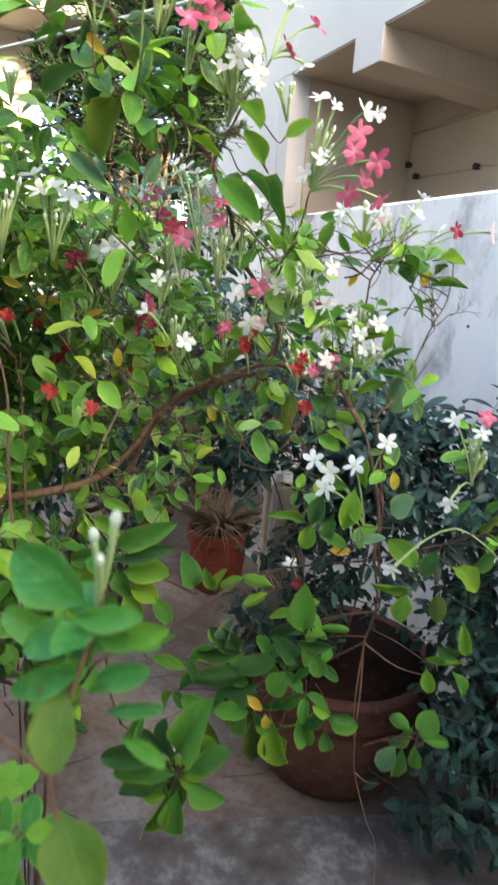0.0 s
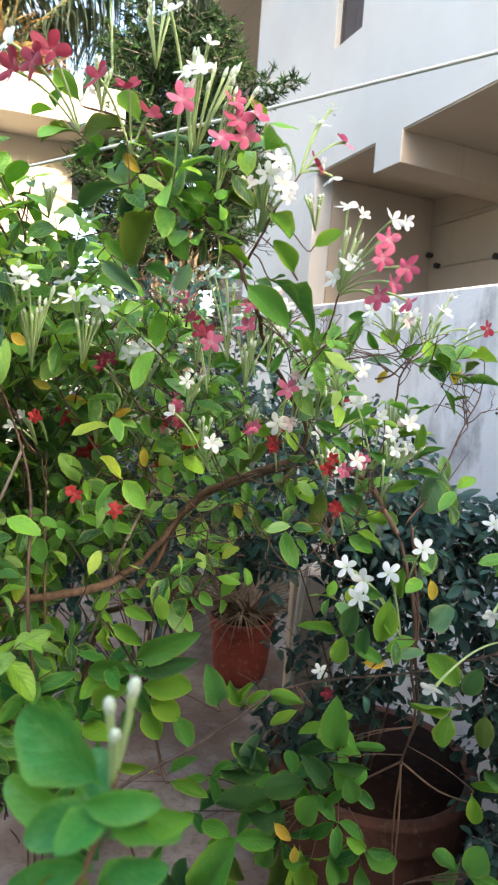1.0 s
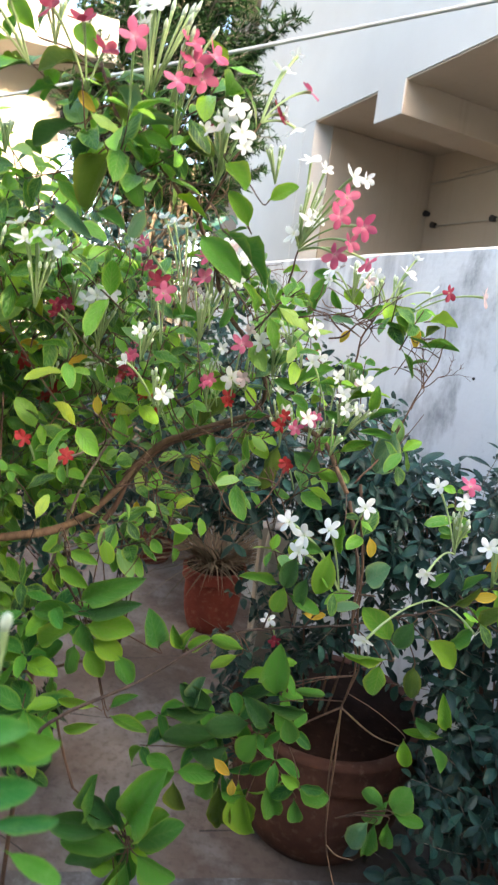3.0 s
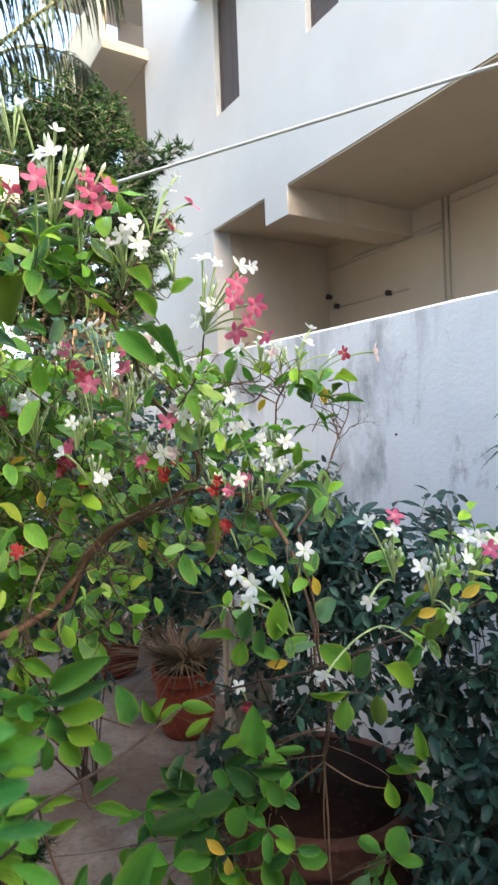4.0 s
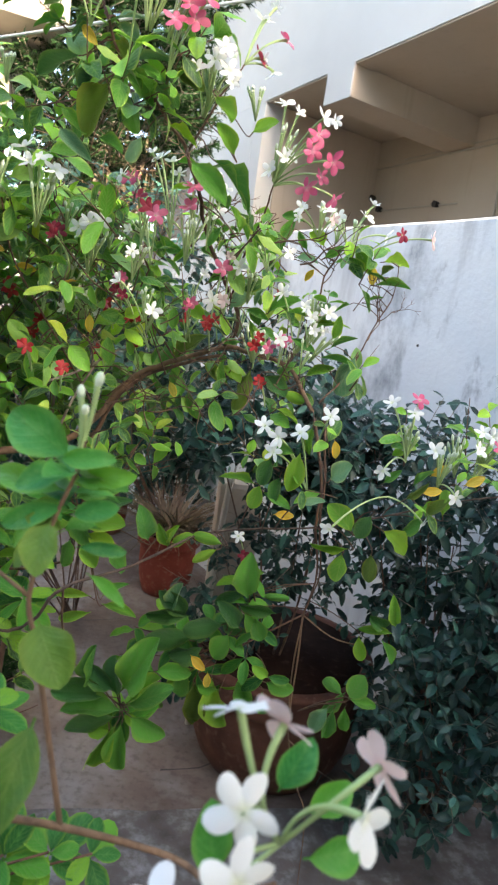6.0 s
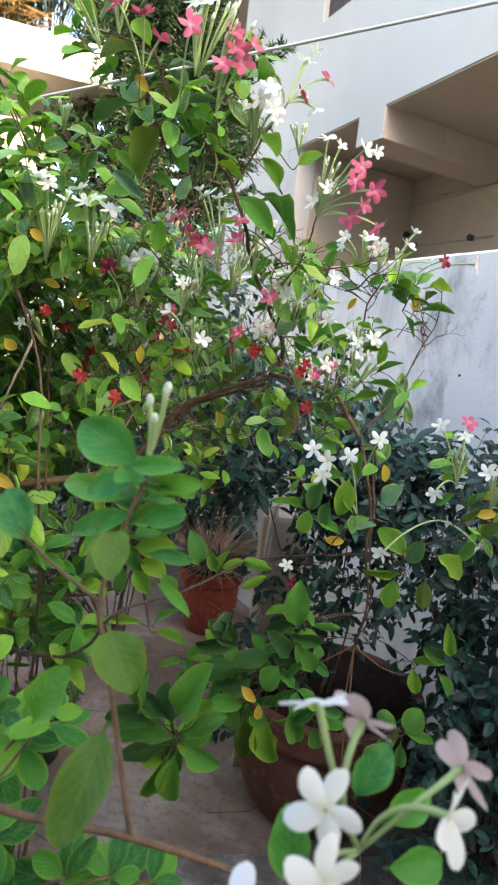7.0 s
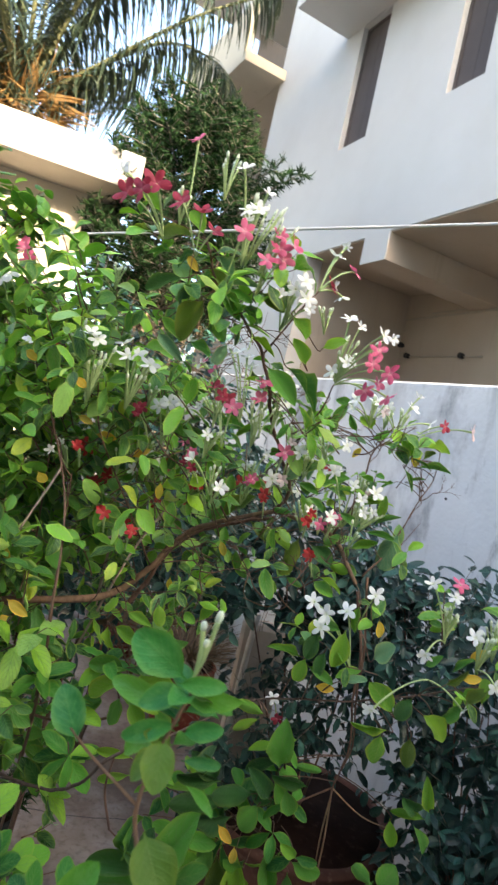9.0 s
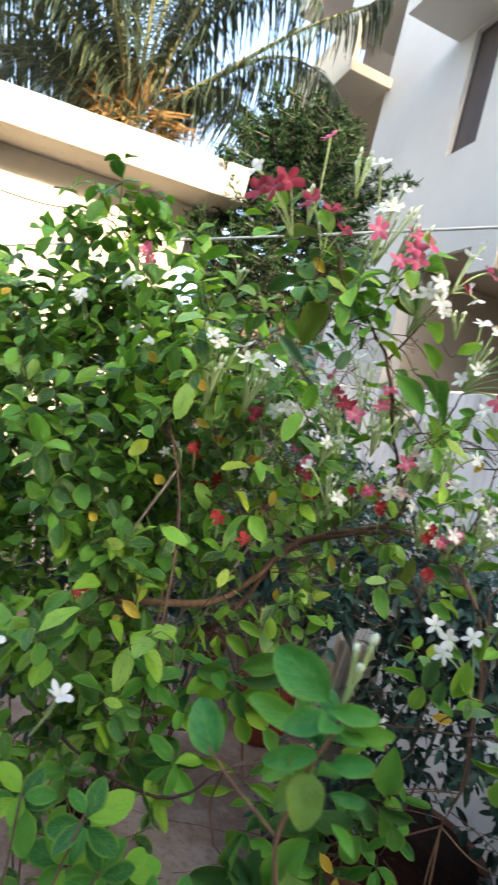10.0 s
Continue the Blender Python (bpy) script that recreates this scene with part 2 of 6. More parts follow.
white_wall = plaster("white_facade", (0.595, 0.583, 0.558), (0.49, 0.475, 0.445), 0.5, 70, False)
porch_wall = plaster("porch_plaster", (0.53, 0.435, 0.335), (0.39, 0.31, 0.225), 0.5, 70)
cream_wall = plaster("cream_plaster", (0.60, 0.52, 0.39), (0.46, 0.38, 0.27), 0.5, 60)
fascia_paint = plaster("fascia_paint", (0.49, 0.455, 0.40), (0.28, 0.24, 0.20), 0.7, 60)
# plaster of the unseen walls that are added to block light
plain_wall = plaster("unseen_wall", (0.62, 0.58, 0.50), (0.5, 0.45, 0.38), 0.5, 60)
# brown of the recessed wall, darkened to stand in for the shade there
recess_shade = plaster("shaded_recess_brown", (0.22, 0.165, 0.12), (0.15, 0.11, 0.08), 0.5, 60)
shutter_paint = plaster("shutter_paint", (0.075, 0.060, 0.058), (0.12, 0.10, 0.095), 0.6, 40)
pipe_paint = plaster("pipe_paint", (0.50, 0.44, 0.35), (0.32, 0.27, 0.21), 0.6, 60)
black_plastic = plaster("black_plastic", (0.012, 0.016, 0.014), (0.03, 0.03, 0.028), 0.5, 60)
dark_hole = material("dark_outlet", (0.035, 0.03, 0.028), 0.7)

# the yard wall: limewash with grey-black mildew that runs from the coping
yard_wall = material("limewashed_wall", (0.56, 0.59, 0.64), 0.9)
wp = place_of(yard_wall)
w1 = ramp(yard_wall, noise_of(yard_wall, wp, 1.6, 8), [(0.3, (0.53, 0.56, 0.59)), (0.7, (0.65, 0.675, 0.695))])
sepz = yard_wall.node_tree.nodes.new("ShaderNodeSeparateXYZ")
wire(yard_wall, wp, sepz.inputs[0])


def reach(m, source, a, b, low, high):
    n = m.node_tree.nodes.new("ShaderNodeMapRange")
    for k, value in enumerate((a, b, low, high)):
        n.inputs[k + 1].default_value = value
    wire(m, source, n.inputs[0])
    return n.outputs[0]


def math_of(m, kind, a, b):
    n = m.node_tree.nodes.new("ShaderNodeMath")
    n.operation = kind
    wire(m, a, n.inputs[0])
    wire(m, b, n.inputs[1])
    return n.outputs[0]


def spot_of(m, where, place):
    n = m.node_tree.nodes.new("ShaderNodeVectorMath")
    n.operation, n.inputs[1].default_value = "DISTANCE", place
    wire(m, where, n.inputs[0])
    return n.outputs["Value"]


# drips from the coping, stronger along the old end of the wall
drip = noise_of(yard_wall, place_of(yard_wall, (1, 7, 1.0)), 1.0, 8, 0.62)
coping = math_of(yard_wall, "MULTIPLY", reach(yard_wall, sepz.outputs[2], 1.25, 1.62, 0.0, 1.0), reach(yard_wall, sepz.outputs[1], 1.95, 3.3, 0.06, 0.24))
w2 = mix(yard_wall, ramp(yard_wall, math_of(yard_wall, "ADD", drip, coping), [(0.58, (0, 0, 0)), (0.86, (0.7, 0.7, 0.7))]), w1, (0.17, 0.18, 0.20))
# one long damp streak, and patches of mildew low on the wall
fleck = noise_of(yard_wall, place_of(yard_wall, (1, 2.0, 1.1)), 3.0, 9, 0.66)
for place, squeeze, size, push in (((2.43, 2.10, 0.39), (1, 1, 0.33), 0.24, 0.17), ((2.43, 2.24, 0.50), (1, 1, 0.6), 0.40, 0.22), ((2.43, 3.25, 0.95), (1, 1, 0.7), 0.5, 0.2)):
    near_by = reach(yard_wall, spot_of(yard_wall, place_of(yard_wall, squeeze), place), 0.0, size, push, -0.10)
    w2 = mix(yard_wall, ramp(yard_wall, math_of(yard_wall, "ADD", fleck, near_by), [(0.50, (0, 0, 0)), (0.80, (0.75, 0.75, 0.75))]), w2, (0.15, 0.16, 0.18))
wire(yard_wall, w2, base_of(yard_wall))
bump(yard_wall, noise_of(yard_wall, wp, 40, 6), 0.35, 0.006)


def clay(name, a, b, dust, shine=0.15):
    m = material(name, a, 0.8)
    m.node_tree.nodes["Principled BSDF"].inputs["Specular IOR Level"].default_value = shine
    p = place_of(m)
    col = ramp(m, noise_of(m, p, 9, 7), [(0.3, a), (0.7, b)])
    col = mix(m, ramp(m, noise_of(m, p, 28, 6), [(0.56, (0, 0, 0)), (0.75, (0.6, 0.6, 0.6))]), col, dust)
    wire(m, col, base_of(m))
    bump(m, noise_of(m, p, 80, 5), 0.3, 0.003)
    return m


big_clay = clay("weathered_clay", (0.062, 0.027, 0.018), (0.115, 0.050, 0.034), (0.19, 0.12, 0.095))
red_clay = clay("terracotta", (0.135, 0.028, 0.019), (0.19, 0.045, 0.030), (0.32, 0.18, 0.13))
# near-black clay for the pots' inner sides, with the shade there painted in
inner_shade_clay = clay("shaded_inner_clay", (0.014, 0.007, 0.005), (0.026, 0.013, 0.009), (0.055, 0.035, 0.027), 0.05)
soil = clay("potting_soil", (0.006, 0.004, 0.003), (0.012, 0.008, 0.006), (0.045, 0.031, 0.025), 0.05)
stone = clay("pale_stone", (0.42, 0.34, 0.27), (0.50, 0.42, 0.34), (0.36, 0.30, 0.25))
stick_wood = bark("peeled_stick", (0.50, 0.44, 0.36), (0.66, 0.60, 0.52))
cable_skin = material("cable_skin", (0.68, 0.66, 0.64), 0.5)


GROUND = -0.80


# ---- building blocks ----
def thing(name, label, category, group="", at=None):
    ob = tagged(new(name), label, category, group)
    ob.matrix_world = at or Matrix()
    return ob


def part(name, bm, mat, parent=None, label=""):
    me = bpy.data.meshes.new(name)
    bm.to_mesh(me)
    bm.free()
    me.materials.append(mat)
    ob = new(name, me)
    ob.parent = parent
    return tagged(ob, label)


def raw(name, verts, faces, mat, parent=None, label="", uvs=None, smooth=True):
    me = bpy.data.meshes.new(name)
    me.from_pydata(verts, [], faces)
    if uvs is not None:
        layer = me.uv_layers.new(name="UVMap")
        flat = np.array(uvs, dtype=np.float32)[[v for f in faces for v in f]]
        layer.data.foreach_set("uv", flat.ravel())
    if smooth:
        me.polygons.foreach_set("use_smooth", [True] * len(me.polygons))
    me.materials.append(mat)
    ob = new(name, me)
    ob.parent = parent
    return tagged(ob, label)


def box(bm, x0, x1, y0, y1, z0, z1, bevel=0.0):
    m = Matrix.LocRotScale(((x0 + x1) / 2, (y0 + y1) / 2, (z0 + z1) / 2), None, (x1 - x0, y1 - y0, z1 - z0))
    made = bmesh.ops.create_cube(bm, size=1, matrix=m)
    if bevel:
        edges = list({e for v in made["verts"] for e in v.link_edges})
        bmesh.ops.bevel(bm, geom=edges, offset=bevel, segments=2, affect="EDGES", profile=0.6)
    return bm


def boxes(*rows, bevel=0.0):
    bm = bmesh.new()
    for r in rows:
        box(bm, *r, bevel)
    return bm


def tube_data(points, radii, sides=6):
    """Rings of a bent, tapering rod."""
    pts = [Vector(p) for p in points]
    verts, faces = [], []
    for i, p in enumerate(pts):
        d = (pts[min(i + 1, len(pts) - 1)] - pts[max(i - 1, 0)]).normalized()
        a = d.orthogonal().normalized() if i == 0 else (a - d * a.dot(d)).normalized()
        b = d.cross(a)
        r = radii[i]
        for k in range(sides):
            w = math.tau * k / sides
            verts.append(p + (a * math.cos(w) + b * math.sin(w)) * r)
        if i:
            o = (i - 1) * sides
            faces += [(o + k, o + (k + 1) % sides, o + sides + (k + 1) % sides, o + sides + k) for k in range(sides)]
    faces.append(tuple(range(sides - 1, -1, -1)))
    faces.append(tuple(len(verts) - sides + k for k in range(sides)))
    return verts, faces


def smooth_line(points, steps=6):
    """A Catmull-Rom line through the points."""
    pts = [Vector(p) for p in points]
    pts = [pts[0] * 2 - pts[1]] + pts + [pts[-1] * 2 - pts[-2]]
    out = []
    for i in range(1, len(pts) - 2):
        p0, p1, p2, p3 = pts[i - 1 : i + 3]
        for k in range(steps):
            t = k / steps
            out.append(0.5 * (2 * p1 + (p2 - p0) * t + (2 * p0 - 5 * p1 + 4 * p2 - p3) * t * t + (3 * p1 - p0 - 3 * p2 + p3) * t ** 3))
    out.append(pts[-2])
    return out


class Rods:
    """Many rods gathered into one mesh."""

    def __init__(self):
        self.verts, self.faces = [], []

    def add(self, points, r0, r1, sides=5):
        n = len(points)
        v, f = tube_data(points, [r0 + (r1 - r0) * i / (n - 1) for i in range(n)], sides)
        o = len(self.verts)
        self.verts += v
        self.faces += [tuple(o + k for k in face) for face in f]

    def done(self, name, mat, parent, label=""):
        return raw(name, self.verts, self.faces, mat, parent, label)


def lathe(profile, sides=48, wobble=0.0, seed=1):
    rng = random.Random(seed)
    verts, faces = [], []
    for i, (r, z) in enumerate(profile):
        for k in range(sides):
            w = math.tau * k / sides
            q = 1 + wobble * noise.noise((math.cos(w) * 1.5 + seed, math.sin(w) * 1.5, z * 6))
            verts.append((r * q * math.cos(w), r * q * math.sin(w), z))
        if i:
            o = (i - 1) * sides
            faces += [(o + k, o + (k + 1) % sides, o + sides + (k + 1) % sides, o + sides + k) for k in range(sides)]
    faces.append(tuple(range(sides - 1, -1, -1)))
    return verts, faces


def blade(length, width, shape, fold=0.25, droop=0.15, wave=0.0, rows=6, seed=0):
    """A leaf blade along +Y from the origin: points, faces, and UVs. shape: half widths from base to tip, 0..1.
    Broad blades are cupped, wavy at the margin, bent to one side and a little twisted."""
    rng = random.Random(seed * 7 + 1)
    broad = width > 0.12 * length
    cols = (-1, -0.55, 0, 0.55, 1) if broad else (-1, 0, 1)
    phase, beats = rng.uniform(0, math.tau), rng.uniform(1.1, 2.2)
    twist, bend = (rng.uniform(-0.45, 0.45), rng.uniform(-0.07, 0.07)) if broad else (0, 0)
    verts, uvs, faces = [], [], []
    for i in range(rows + 1):
        v = i / rows
        if broad:
            v = 0.25 * v + 0.75 * (0.5 - 0.5 * math.cos(math.pi * v))
        at = v * (len(shape) - 1)
        k = min(int(at), len(shape) - 2)
        h = width * (shape[k] + (shape[k + 1] - shape[k]) * (at - k))
        y, z = length * v, -droop * length * v * v
        a = twist * v
        for s in cols:
            up = h * fold * abs(s) ** 1.4 + wave * width * 1.3 * s * s * math.sin(math.tau * beats * v + phase + (2.1 if s > 0 else 0)) * math.sin(math.pi * v)
            x = s * h
            verts.append((x * math.cos(a) - up * math.sin(a) + bend * length * v * v, y, z + x * math.sin(a) + up * math.cos(a)))
            uvs.append((0.5 + 0.5 * s, v))
        n = len(cols)
        if i:
            o = n * (i - 1)
            faces += [(o + q, o + q + 1, o + n + q + 1, o + n + q) for q in range(n - 1)]
    return verts, faces, uvs


def outline(widest, blunt, stalk=0.09, steps=40):
    """Half widths of a leaf with a short stalk: widest at a part of its length, more or less blunt at the tip."""
    rows = []
    for i in range(steps + 1):
        v = i / steps
        if v < stalk:
            rows.append(0.06)
        elif v < widest:
            rows.append(max(0.06, (1 - ((widest - v) / (widest - stalk)) ** 1.9) ** 0.8))
        else:
            rows.append((1 - ((v - widest) / (1 - widest)) ** 2.1) ** blunt)
    return rows


OVAL, OBOVATE, ROUND = outline(0.50, 0.72), outline(0.62, 0.60), outline(0.54, 0.55)
LANCE = (0.06, 0.6, 1.0, 0.92, 0.7, 0.38, 0.02)
STRAP = (0.6, 0.9, 1.0, 0.9, 0.7, 0.4, 0.02)


def turned(at, along, face, size=1.0):
    """The matrix that lays a blade at a place, along a way, its upper side towards face."""
    y = Vector(along).normalized()
    z = Vector(face) - y * y.dot(Vector(face))
    z = z.normalized() if z.length > 1e-4 else y.orthogonal().normalized()
    x = y.cross(z)
    m = Matrix((x, y, z)).transposed().to_4x4()
    return Matrix.Translation(at) @ m @ Matrix.Scale(size, 4)


class Leaves:
    """Leaves of one plant: the front ones become parts of their own, the rest one mass."""

    def __init__(self, shapes, seed=0):
        self.blades, self.list, self.rng = shapes, [], random.Random(seed)

    def add(self, at, along, face, size=1.0):
        self.list.append((turned(at, along, face, size), self.rng.randrange(len(self.blades))))

    def clear_of(self, x0, x1, y0, y1, z0, z1):
        def inside(m):
            p = m.translation
            return x0 < p.x < x1 and y0 < p.y < y1 and z0 < p.z < z1
        self.list = [row for row in self.list if not inside(row[0])]

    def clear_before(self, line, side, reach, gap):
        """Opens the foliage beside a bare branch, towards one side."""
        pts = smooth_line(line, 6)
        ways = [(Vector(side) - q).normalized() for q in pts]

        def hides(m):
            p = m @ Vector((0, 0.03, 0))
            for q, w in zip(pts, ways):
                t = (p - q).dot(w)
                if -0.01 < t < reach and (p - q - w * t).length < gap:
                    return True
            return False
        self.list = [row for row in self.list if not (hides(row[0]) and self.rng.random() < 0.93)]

    def done(self, parent, mat_one, mat_mass, singles=300, name="leaf", mass="foliage"):
        rows = sorted(self.list, key=lambda r: r[0].translation.y)
        shared = []
        for v, f, u in self.blades:
            ob = raw(name, v, f, mat_one, parent, uvs=u)
            shared.append(ob.data)
            bpy.data.objects.remove(ob)
        for m, k in rows[:singles]:
            ob = new(name, shared[k])
            ob.parent, ob.matrix_basis = parent, m
        verts, faces, uvs = [], [], []
        for m, k in rows[singles:]:
            v, f, u = self.blades[k]
            o = len(verts)
            verts += [m @ Vector(p) for p in v]
            faces += [tuple(o + q for q in face) for face in f]
            uvs += u
        if verts:
            tagged(raw(mass, verts, faces, mat_mass, parent, uvs=uvs), kind="stuff")


def unit(rng):
    while True:
        v = Vector((rng.uniform(-1, 1), rng.uniform(-1, 1), rng.uniform(-1, 1)))
        if 0.05 < v.length < 1:
            return v.normalized()


def shoot(leaves, rods, rng, start, way, length, pairs, size, thick=0.0016):
    """A twig with opposite pairs of leaves, each pair turned against the last."""
    p, d = Vector(start), Vector(way).normalized()
    line = [p.copy()]
    bend = unit(rng) * 0.25 + Vector((0, -0.05, 0.12))
    turn = rng.uniform(0, math.pi)
    for i in range(pairs):
        d = (d + bend / pairs).normalized()
        p = p + d * (length / pairs)
        line.append(p.copy())
        turn += math.pi / 2 + rng.uniform(-0.4, 0.4)
        a = d.orthogonal().normalized()
        b = d.cross(a)
        grow = size * rng.uniform(0.65, 1.15) * (0.75 if i == pairs - 1 else 1)
        for s in (0, math.pi):
            if rng.random() < 0.1:
                continue
            out = a * math.cos(turn + s) + b * math.sin(turn + s)
            along = (out + d * rng.uniform(0.1, 0.7) + Vector((0, -0.15, rng.uniform(-0.45, 0.25)))).normalized()
            face = Vector((rng.uniform(-0.8, 0.8), rng.uniform(-1.1, 0.4), rng.uniform(0.5, 1.4)))
            leaves.add(p, along, face, grow)
    if rods is not None:
        rods.add(line, thick, thick * 0.5, 4)


def rosette(leaves, rng, at, axis, count, size):
    """A tuft of leaves round the end of a shoot."""
    d = Vector(axis).normalized()
    a = d.orthogonal().normalized()
    b = d.cross(a)
    for i in range(count):
        w = i * 2.4 + rng.uniform(-0.3, 0.3)
        out = a * math.cos(w) + b * math.sin(w)
        along = out + d * rng.uniform(-0.1, 0.9 * i / count + 0.1)
        leaves.add(Vector(at) - d * 0.012 * (count - i) * 0.45, along, d + Vector((0, 0, 0.4)) + unit(rng) * 0.55, size * rng.uniform(0.75, 1.1) * (1 - 0.35 * i / count))


def fill(leaves, rods, rng, centre, radii, count, size, pairs=(2, 4), length=0.10, shell=0.35):
    """Twigs scattered through a rounded volume, more of them towards its skin, growing up and out."""
    c = Vector(centre)
    for _ in range(count):
        u = unit(rng)
        r = rng.uniform(shell, 1.0) ** 0.6
        off = Vector((u.x * radii[0], u.y * radii[1], u.z * radii[2])) * r
        way = Vector((u.x, u.y - 0.25, u.z * 0.5 + 0.55)) + unit(rng) * 0.5
        shoot(leaves, rods, rng, c + off, way, length * rng.uniform(0.6, 1.3), rng.randint(*pairs), size)


def petal_mesh(name, length, width, mat):
    v, f, u = blade(length, width, outline(0.60, 0.52, 0.0), -0.22, 0.24, 0.05, 7, 3)
    ob = raw(name, v, f, mat, uvs=u)
    me = ob.data
    bpy.data.objects.remove(ob)
    return me


PETALS = {}
for key, mat in (("white", white_petal), ("wide", white_petal), ("pink", pink_petal), ("red", red_petal), ("blush", blush_petal), ("orange", orange_petal)):
    PETALS[key] = petal_mesh("petal", 0.0215, 0.0060 if key == "white" else 0.0066 if key in ("wide", "blush") else 0.0064, mat)


def flower(plant, at, hub, colour, facing=None, size=1.0, openness=0.9, rng=random.Random(5), arch=0.22):
    """A creeper flower: a long thin tube from the hub, and five petals spread at its mouth."""
    at, hub = Vector(at), Vector(hub)
    long = (at - hub).length
    knee = at - Vector(facing).normalized() * 0.5 * long if facing else (hub + at) / 2 + Vector((0, 0, arch * long))
    face = Vector(facing) if facing else (at - knee).normalized() + Vector((rng.uniform(-0.45, 0.45), rng.uniform(-0.9, -0.1), rng.uniform(-0.4, 0.4)))
    face.normalize()
    frame_m = turned(at, face.orthogonal(), face)
    inv = frame_m.inverted()
    n = 13
    line = [hub * (1 - t) ** 2 + knee * 2 * t * (1 - t) + at * t * t for t in (k / (n - 1) for k in range(n))]
    v, f = tube_data([inv @ p for p in line], [0.0015 + 0.0009 * (i / (n - 1)) ** 3 for i in range(n)], 5)
    ob = raw("flower", v, f, tube_green, plant)
    ob.matrix_basis = frame_m
    twist = rng.uniform(0, math.tau)
    for k in range(5):
        w = twist + math.tau * k / 5 + rng.uniform(-0.16, 0.16)
        lift = (1 - openness) * 1.5 + rng.uniform(-0.2, 0.28)
        along = Vector((math.cos(w), math.sin(w), lift))
        pet = new("petal", PETALS[colour])
        pet.parent = ob
        pet.matrix_basis = turned((0, 0, 0), along, (-math.cos(w) * lift, -math.sin(w) * lift, 1), size * rng.uniform(0.86, 1.08))
    return ob


def buds(plant, hub, way, count, length, rng, spread=0.28):
    """A sheaf of unopened flowers: thin green tubes with paler swollen tips."""
    d = Vector(way).normalized()
    for _ in range(count):
        e = (d + unit(rng) * spread).normalized()
        ln = length * rng.uniform(0.6, 1.1)
        a = Vector(hub)
        pts = [a, a + e * ln * 0.5 + Vector((0, 0, 0.003)), a + e * ln * 0.85, a + e * ln * 0.9]
        v, f = tube_data(pts, (0.0013, 0.0014, 0.0019, 0.0024), 5)
        ob = raw("bud", v, f, tube_green, plant)
        v, f = tube_data([pts[3], a + e * ln * 0.97, a + e * ln * 1.04], (0.0024, 0.0030, 0.0009), 5)
        raw("bud_tip", v, f, bud_tip, ob)


# ---- the setting ----
bm = bmesh.new()
bmesh.ops.create_grid(bm, x_segments=2, y_segments=2, size=400, matrix=Matrix.Translation((0, 0, GROUND)))
ground = part("ground", bm, concrete)
tagged(ground, "worn grey-brown concrete yard with pale patches", "ground", kind="structure")

# a paler cement strip with a worn edge, and cracks in the yard
bm = bmesh.new()
edge = [(-6 + 0.12 * i, 2.01 + 0.20 * (-6 + 0.12 * i) + 0.05 * noise.noise((i * 0.35, 3, 0)) + 0.02 * noise.noise((i * 1.7, 5, 0))) for i in range(101)]
low = [bm.verts.new((x, -7.9, GROUND + 0.005)) for x, y in edge]
mids = [bm.verts.new((x, y - 0.02, GROUND + 0.005)) for x, y in edge]
lips = [bm.verts.new((x, y, GROUND + 0.0005)) for x, y in edge]
for i in range(100):
    bm.faces.new((low[i], low[i + 1], mids[i + 1], mids[i]))
    bm.faces.new((mids[i], mids[i + 1], lips[i + 1], lips[i]))
tagged(part("pavement", bm, pale_cement), "paler bluish cement strip with a worn uneven edge", "pavement", kind="structure")
crng = random.Random(15)
for start, way, count in (((-1.29, 2.67), (0.13, 0.02), 17), ((-1.04, 3.22), (0.12, 0.05), 12), ((-0.46, 2.47), (0.08, 0.075), 12), ((-1.54, 2.22), (0.10, -0.033), 12), ((-0.1, 2.2), (0.09, 0.03), 10)):
    x, y = start
    verts, faces = [], []
    for i in range(count):
        w = 0.0032 * crng.uniform(0.5, 1.3)
        verts += [(x, y - w, GROUND + 0.001), (x, y + w, GROUND + 0.001)]
        x, y = x + way[0] * crng.uniform(0.6, 1.3), y + way[1] + crng.uniform(-0.022, 0.022)
        if i:
            faces.append((2 * i - 2, 2 * i, 2 * i + 1, 2 * i - 1))
    raw("crack", verts, faces, dark_hole, ground, smooth=False)

# the yard wall
WALL = pose(0, 0, 0, 0, 0, 36)
bm = bmesh.new()
steps = 60
top_line = [(-3.0 + 8.4 * i / steps, 1.625 + 0.006 * noise.noise((i * 0.35, 0, 0))) for i in range(steps + 1)]
wall_verts = []
for s, z in top_line:
    wall_verts += [bm.verts.new((2.43, s, GROUND)), bm.verts.new((2.43, s, z - 0.012)), bm.verts.new((2.445, s, z)), bm.verts.new((2.575, s, z)), bm.verts.new((2.59, s, z - 0.012)), bm.verts.new((2.59, s, GROUND))]
for i in range(steps):
    for k in range(5):
        bm.faces.new((wall_verts[6 * i + k], wall_verts[6 * i + k + 1], wall_verts[6 * i + 7 + k], wall_verts[6 * i + 6 + k]))
bm.faces.new(wall_verts[:6])
bm.faces.new(wall_verts[-6:][::-1])
bmesh.ops.recalc_face_normals(bm, faces=bm.faces)
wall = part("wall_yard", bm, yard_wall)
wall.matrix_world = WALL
tagged(wall, "bluish-white limewashed yard wall stained with black mildew", "wall", kind="structure")
bm = bmesh.new()
bmesh.ops.create_icosphere(bm, subdivisions=1, radius=0.008, matrix=Matrix.Translation((2.428, 1.97, 1.04)))
part("pock", bm, dark_hole, wall)

# unseen wall behind the walker, added to keep the sun off the plants
bm = boxes((-16, 16, -8.3, -8.0, GROUND, 7.7))
tagged(part("wall_south", bm, plain_wall), "unseen plastered wall added to block sun and sky light", "wall", kind="structure")

